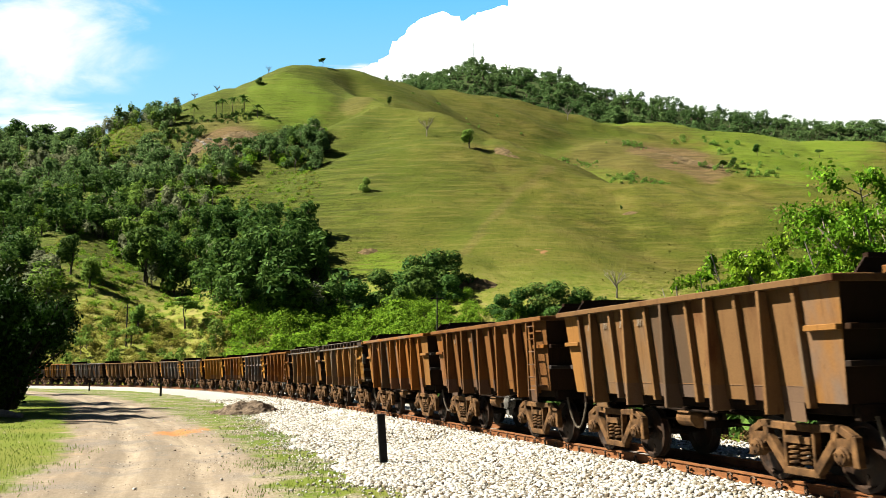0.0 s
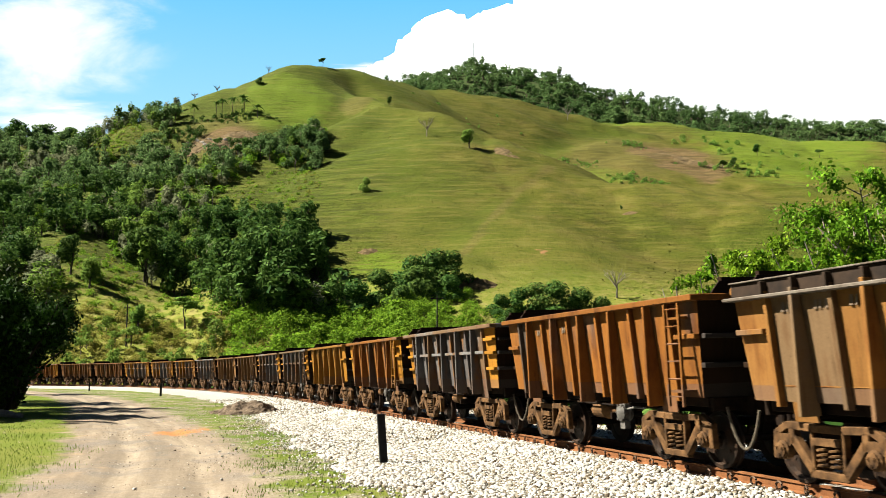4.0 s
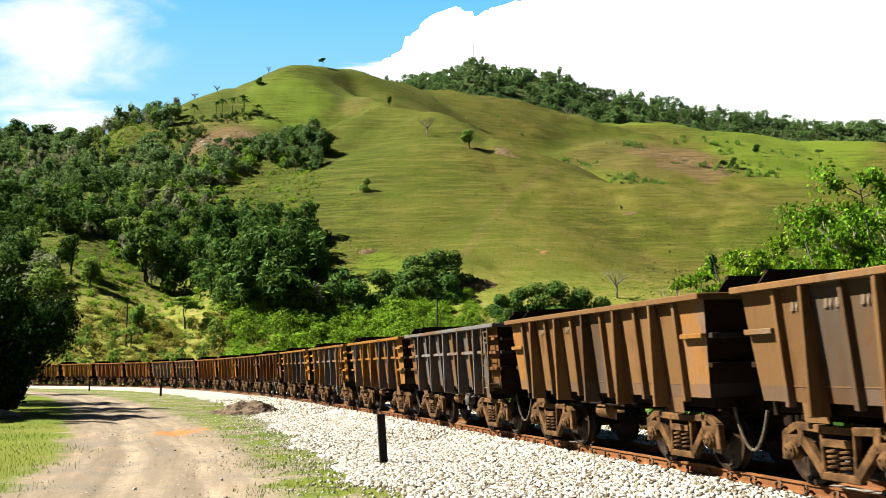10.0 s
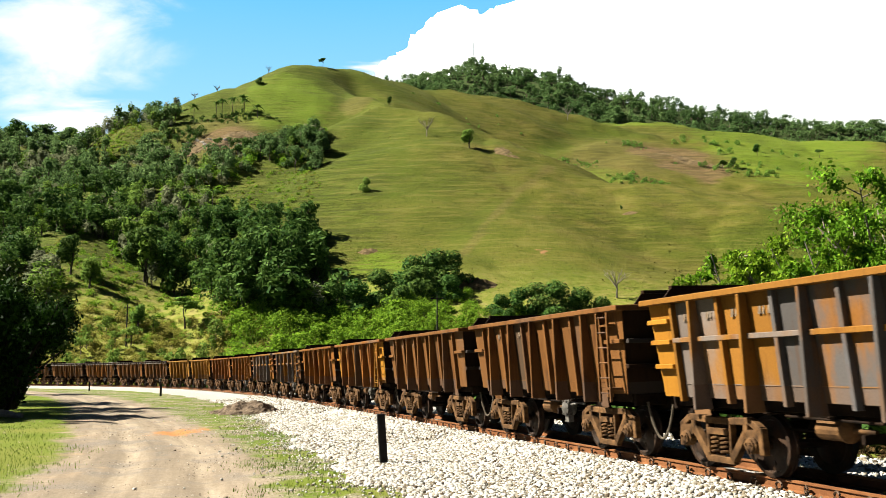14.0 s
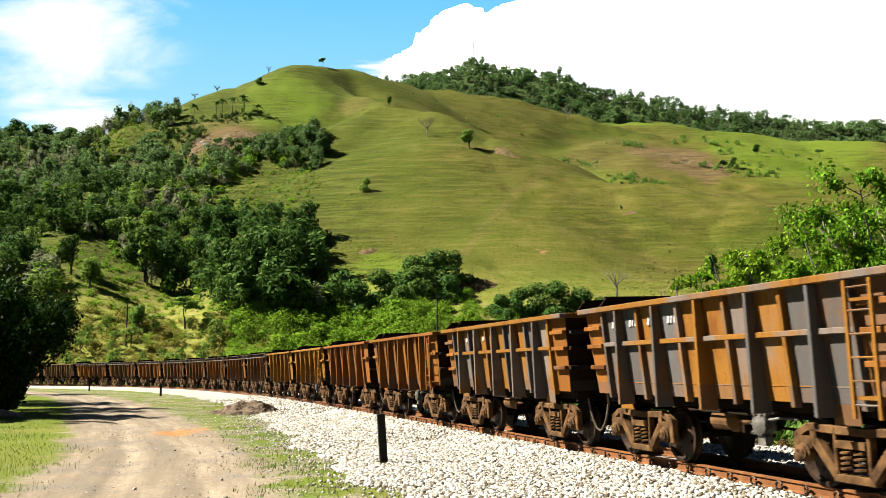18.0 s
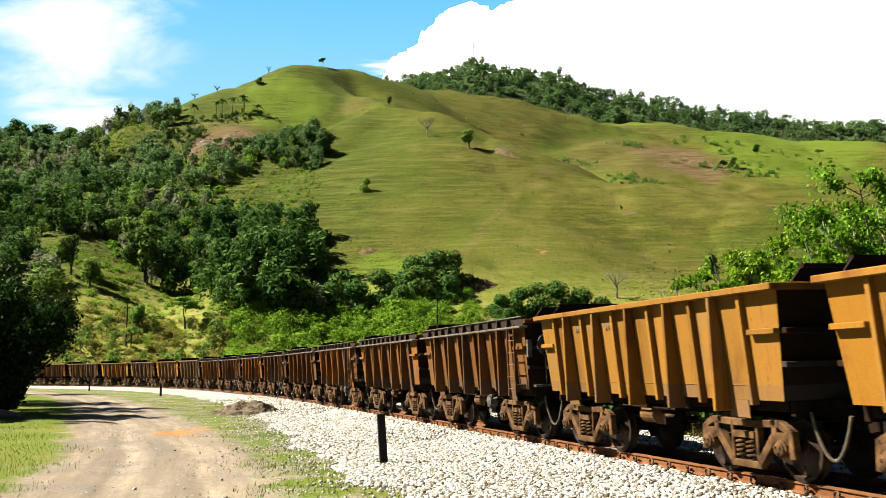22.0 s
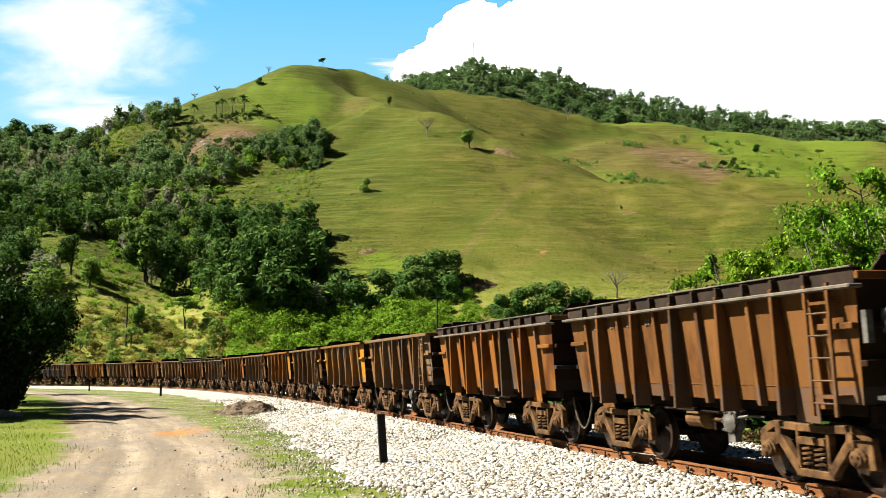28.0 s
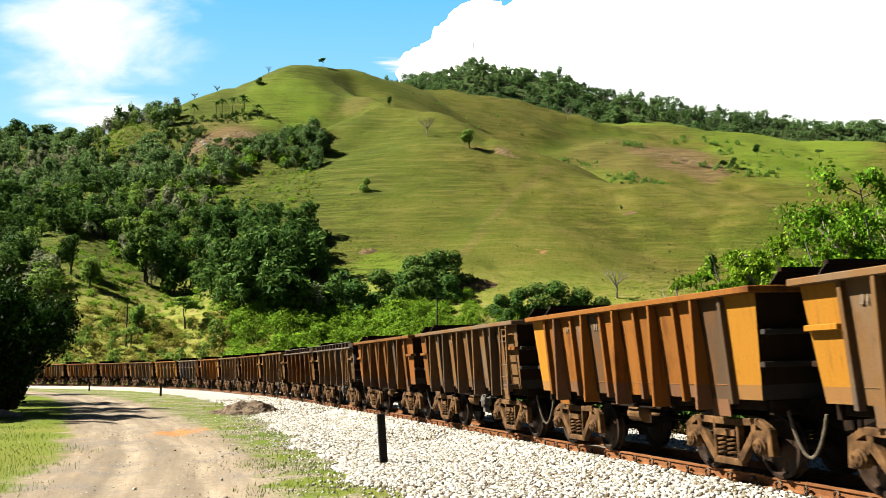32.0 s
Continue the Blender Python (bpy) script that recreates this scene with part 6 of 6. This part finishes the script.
bm = bmesh.new()
tube(bm, [(-1.6, 0.3, 0.55), (-0.6, 0.1, 0.38), (0.5, 0, 0.22), (1.4, -0.2, 0.12)], [0.22, 0.2, 0.17, 0.1], 8)
thing("fallen_log", bm, PALE_BARK, pose(-20.6, 42.0, ground_z(-20.6, 42.0)), label="weathered grey log lying under the trees", category="log")

# shrubs in the hollow behind the spur and on the far slopes
hollow = []
rng = np.random.default_rng(21)
for (x0, y0), (x1, y1), n, wob, h0 in (((40, 500), (80, 478), 40, 7, 2.4), ((84, 452), (108, 436), 60, 5, 2.2), ((140, 490), (172, 480), 34, 8, 3.2), ((150, 560), (210, 560), 16, 20, 4.0), ((-12, 490), (40, 520), 30, 14, 2.0), ((108, 540), (118, 530), 24, 5, 2.2)):
    for k in range(n):
        u = rng.uniform(0, 1)
        x, y = x0 + u * (x1 - x0) + rng.normal() * wob, y0 + u * (y1 - y0) + rng.normal() * wob
        hollow.append((x, y, ground_z(x, y) - 0.3, h0 * rng.uniform(0.6, 1.7)))
woods("hollow_shrubs", hollow, BUSH_KINDS, LEAF_MID, "scattered green shrubs in the hollow of the hill", "shrubs", (1.0, 1.6))
for k, (x, y, h) in enumerate(((183.7, 516, 7), (237, 556, 6), (-98, 470, 6), (160, 486, 7), (60, 300, 1.6), (152, 480, 6))):
    single_tree("slope_tree", FT[k % 4], x, y, h, LEAF_DARK, "dark tree on the open green slope", 1.1, 40 * k)


# ---- bare earth, rock and palms on the hill ----
EARTH = plain("bare_red_earth", (0.050, 0.034, 0.013), (0.120, 0.082, 0.038), 0.8, 0.95, 0, 0.9, 0.2)
ROCK = plain("pale_grey_rock", (0.114, 0.0988, 0.0836), (0.209, 0.1938, 0.1748), 0.6, 0.9, 0, 0.9, 0.2)
for k, (x, y, rx, ry, h) in enumerate(((7.5, 219, 6.0, 4.0, 1.3), (-21.5, 257, 3.0, 2.0, 0.8), (24, 355, 4.0, 5.0, 0.5), (28, 350, 3.0, 2.0, 0.4), (138, 500, 9.0, 10.0, 0.8), (130, 512, 7.0, 6.0, 0.6), (152, 492, 8.0, 5.0, 0.6), (-106, 398, 13.0, 8.0, 1.6), (-94, 404, 10.0, 6.0, 1.4), (-112, 388, 6.0, 7.0, 1.4), (62, 296, 3, 1.5, 0.3))):
    heap("earth_scar", x, y, rx, ry, h, EARTH, "patch of bare reddish earth on the slope", "earth", 5 + 7 * k, 16)
rng = np.random.default_rng(31)
for k in range(14):
    bm = bmesh.new()
    bmesh.ops.create_icosphere(bm, subdivisions=2, radius=0.75)
    for v in bm.verts:
        v.co *= 1 + 0.45 * noise.noise(Vector(v.co) * 1.3 + Vector((k * 3.1, 0, 0)))
        v.co.x *= rng.uniform(1.9, 2.0)
    x, y = -108 + rng.uniform(-8, 20), 398 + rng.uniform(-5, 6)
    thing("rock_slab", bm, ROCK, pose(x, y, ground_z(x, y) + 0.7, rng.uniform(-20, 20), rng.uniform(10, 40), rng.uniform(-40, 40)), label="pale grey rock slab bedded in red earth", category="rock", group="rocks on the hill")


def palm(seed, x, y, h):
    rng = np.random.default_rng(seed)
    ob = tagged(new("palm_tree"), "slender palm with drooping green fronds on the hillside", "palm", "palms on the hill")
    ob.matrix_basis = pose(x, y, ground_z(x, y))
    bm = bmesh.new()
    tube(bm, [(0, 0, -0.5), (0.1, 0, h * 0.5), (0.2, 0.1, h)], [0.2, 0.16, 0.14], 6)
    part("trunk", bm, BARK, ob)
    V, F = [], []
    for i in range(15):
        a = 6.283 * i / 15 + rng.uniform(-0.2, 0.2)
        L, up = rng.uniform(2.6, 3.6), rng.uniform(0.1, 1.0)
        for k in range(5):
            u = k / 4
            r, z = L * u, h + up * L * u - L * 0.75 * u * u
            w = 0.55 * (1 - u) + 0.12
            for sg in (-1, 1):
                V.append((0.2 + r * math.cos(a) - sg * w * math.sin(a), 0.1 + r * math.sin(a) + sg * w * math.cos(a), z - 0.15 * abs(w)))
            if k:
                b = len(V)
                F.append((b - 4, b - 3, b - 1, b - 2))
    part("crown", mesh_from("crown", V, F), LEAF_DARK, ob)
    return ob


for k, (x, y, h) in enumerate(((-122, 431, 6.5), (-113, 434, 6), (-108, 436, 6.5), (-104, 433, 7), (-100, 436, 6.5), (-96, 432, 6), (-91, 428, 4.5), (-88, 306, 6.5), (-84, 300, 6), (-93, 312, 6), (-80, 309, 5.5), (-86, 286, 5))):
    palm(200 + k, x + 1.5 * math.sin(k * 2.2), y, h * 1.25)

# tangled growth round the palms and the rock
tangle = []
rng = np.random.default_rng(61)
for (x0, y0, rx, ry, n, h0) in ((-102, 428, 13, 5, 46, 2.2), (-118, 412, 9, 9, 34, 3.0), (-84, 390, 9, 6, 45, 4.2), (-70, 384, 12, 6, 50, 4.6), (-58, 378, 7, 6, 34, 4.6)):
    for k in range(n):
        x, y = x0 + rng.normal() * rx * 0.6, y0 + rng.normal() * ry * 0.6
        tangle.append((x, y, ground_z(x, y) - 0.3, h0 * rng.uniform(0.6, 1.6)))
woods("rock_side_growth", tangle, FAR_KINDS[:3] + BUSH_KINDS[:2], LEAF_DARK, "tangled dark shrubs round the rock face", "shrubs", (0.9, 1.5))

# radio mast on the mountain top
mx_, my_ = 34.0, 930.0
mast = tagged(new("radio_mast"), "thin grey lattice radio mast on the wooded mountain", "mast")
mast.matrix_basis = pose(mx_, my_, ground_z(mx_, my_))
bm = bmesh.new()
for k in range(3):
    rod(bm, (0.5 * math.cos(k * 2.094), 0.5 * math.sin(k * 2.094), -1), (0.2 * math.cos(k * 2.094), 0.2 * math.sin(k * 2.094), 34), 0.12, 0.08, 5)
for k in range(16):
    z = 2.0 * k
    rod(bm, (0.5 - 0.018 * k, 0, z), (-0.25, 0.43 - 0.01 * k, z + 2), 0.06, None, 4)
    rod(bm, (-0.25, -0.43, z), (0.45 - 0.018 * k, 0, z + 2), 0.06, None, 4)
part("lattice", bm, VALVE_MAT, mast)


# ---- movement ----
# the couplings run in and out a little
SLACK_T = (0.0, 6.0, 13.0, 19.0, 22.0, 25.0, 28.0, 30.0, 32.0)
SLACK_M = (-0.08, -0.21, -0.22, -0.18, -0.12, 0.0, -0.05, -0.08, -0.17)


def travel(t):
    """Metres that the train has run by t seconds."""
    slack = np.interp(t, SLACK_T, SLACK_M)
    return 10.484 * t + 0.00547 * t * t + float(slack)


def wagon_s(i, t):
    return 5.33 + PITCH * i - travel(t)


def motions():
    for i, w in WAGONS:
        walk(w, [(float(t), track_pose(wagon_s(i, t))) for t in range(33)])
        near = [f / FPS for f in range(32 * FPS + 1) if -9 < wagon_s(i, f / FPS) < 42]
        if not near:
            continue
        times = sorted({0.0, 32.0, *near})
        for b in w.children:
            if not b.name.startswith("bogie"):
                continue
            for ws in b.children:
                if ws.name.startswith("wheelset"):
                    at = ws.matrix_basis.translation.copy()
                    lo, hi = near[0], near[-1]
                    walk(ws, [(t, Matrix.Translation(at) @ Matrix.Rotation(((travel(min(max(t, lo), hi)) - travel(lo)) / 0.455) % (2 * math.pi), 4, "Y")) for t in times])
    walk(cumulus, [(t, pose(5.1 * t, 3400, 1.9 * t)) for t in (0.0, 16.0, 32.0)])
    for k, v in enumerate(VEILS):
        x, y, z = v.location
        walk(v, [(t, pose(x + 6.5 * t, y, z + 1.0 * t)) for t in (0.0, 16.0, 32.0)])


motions()
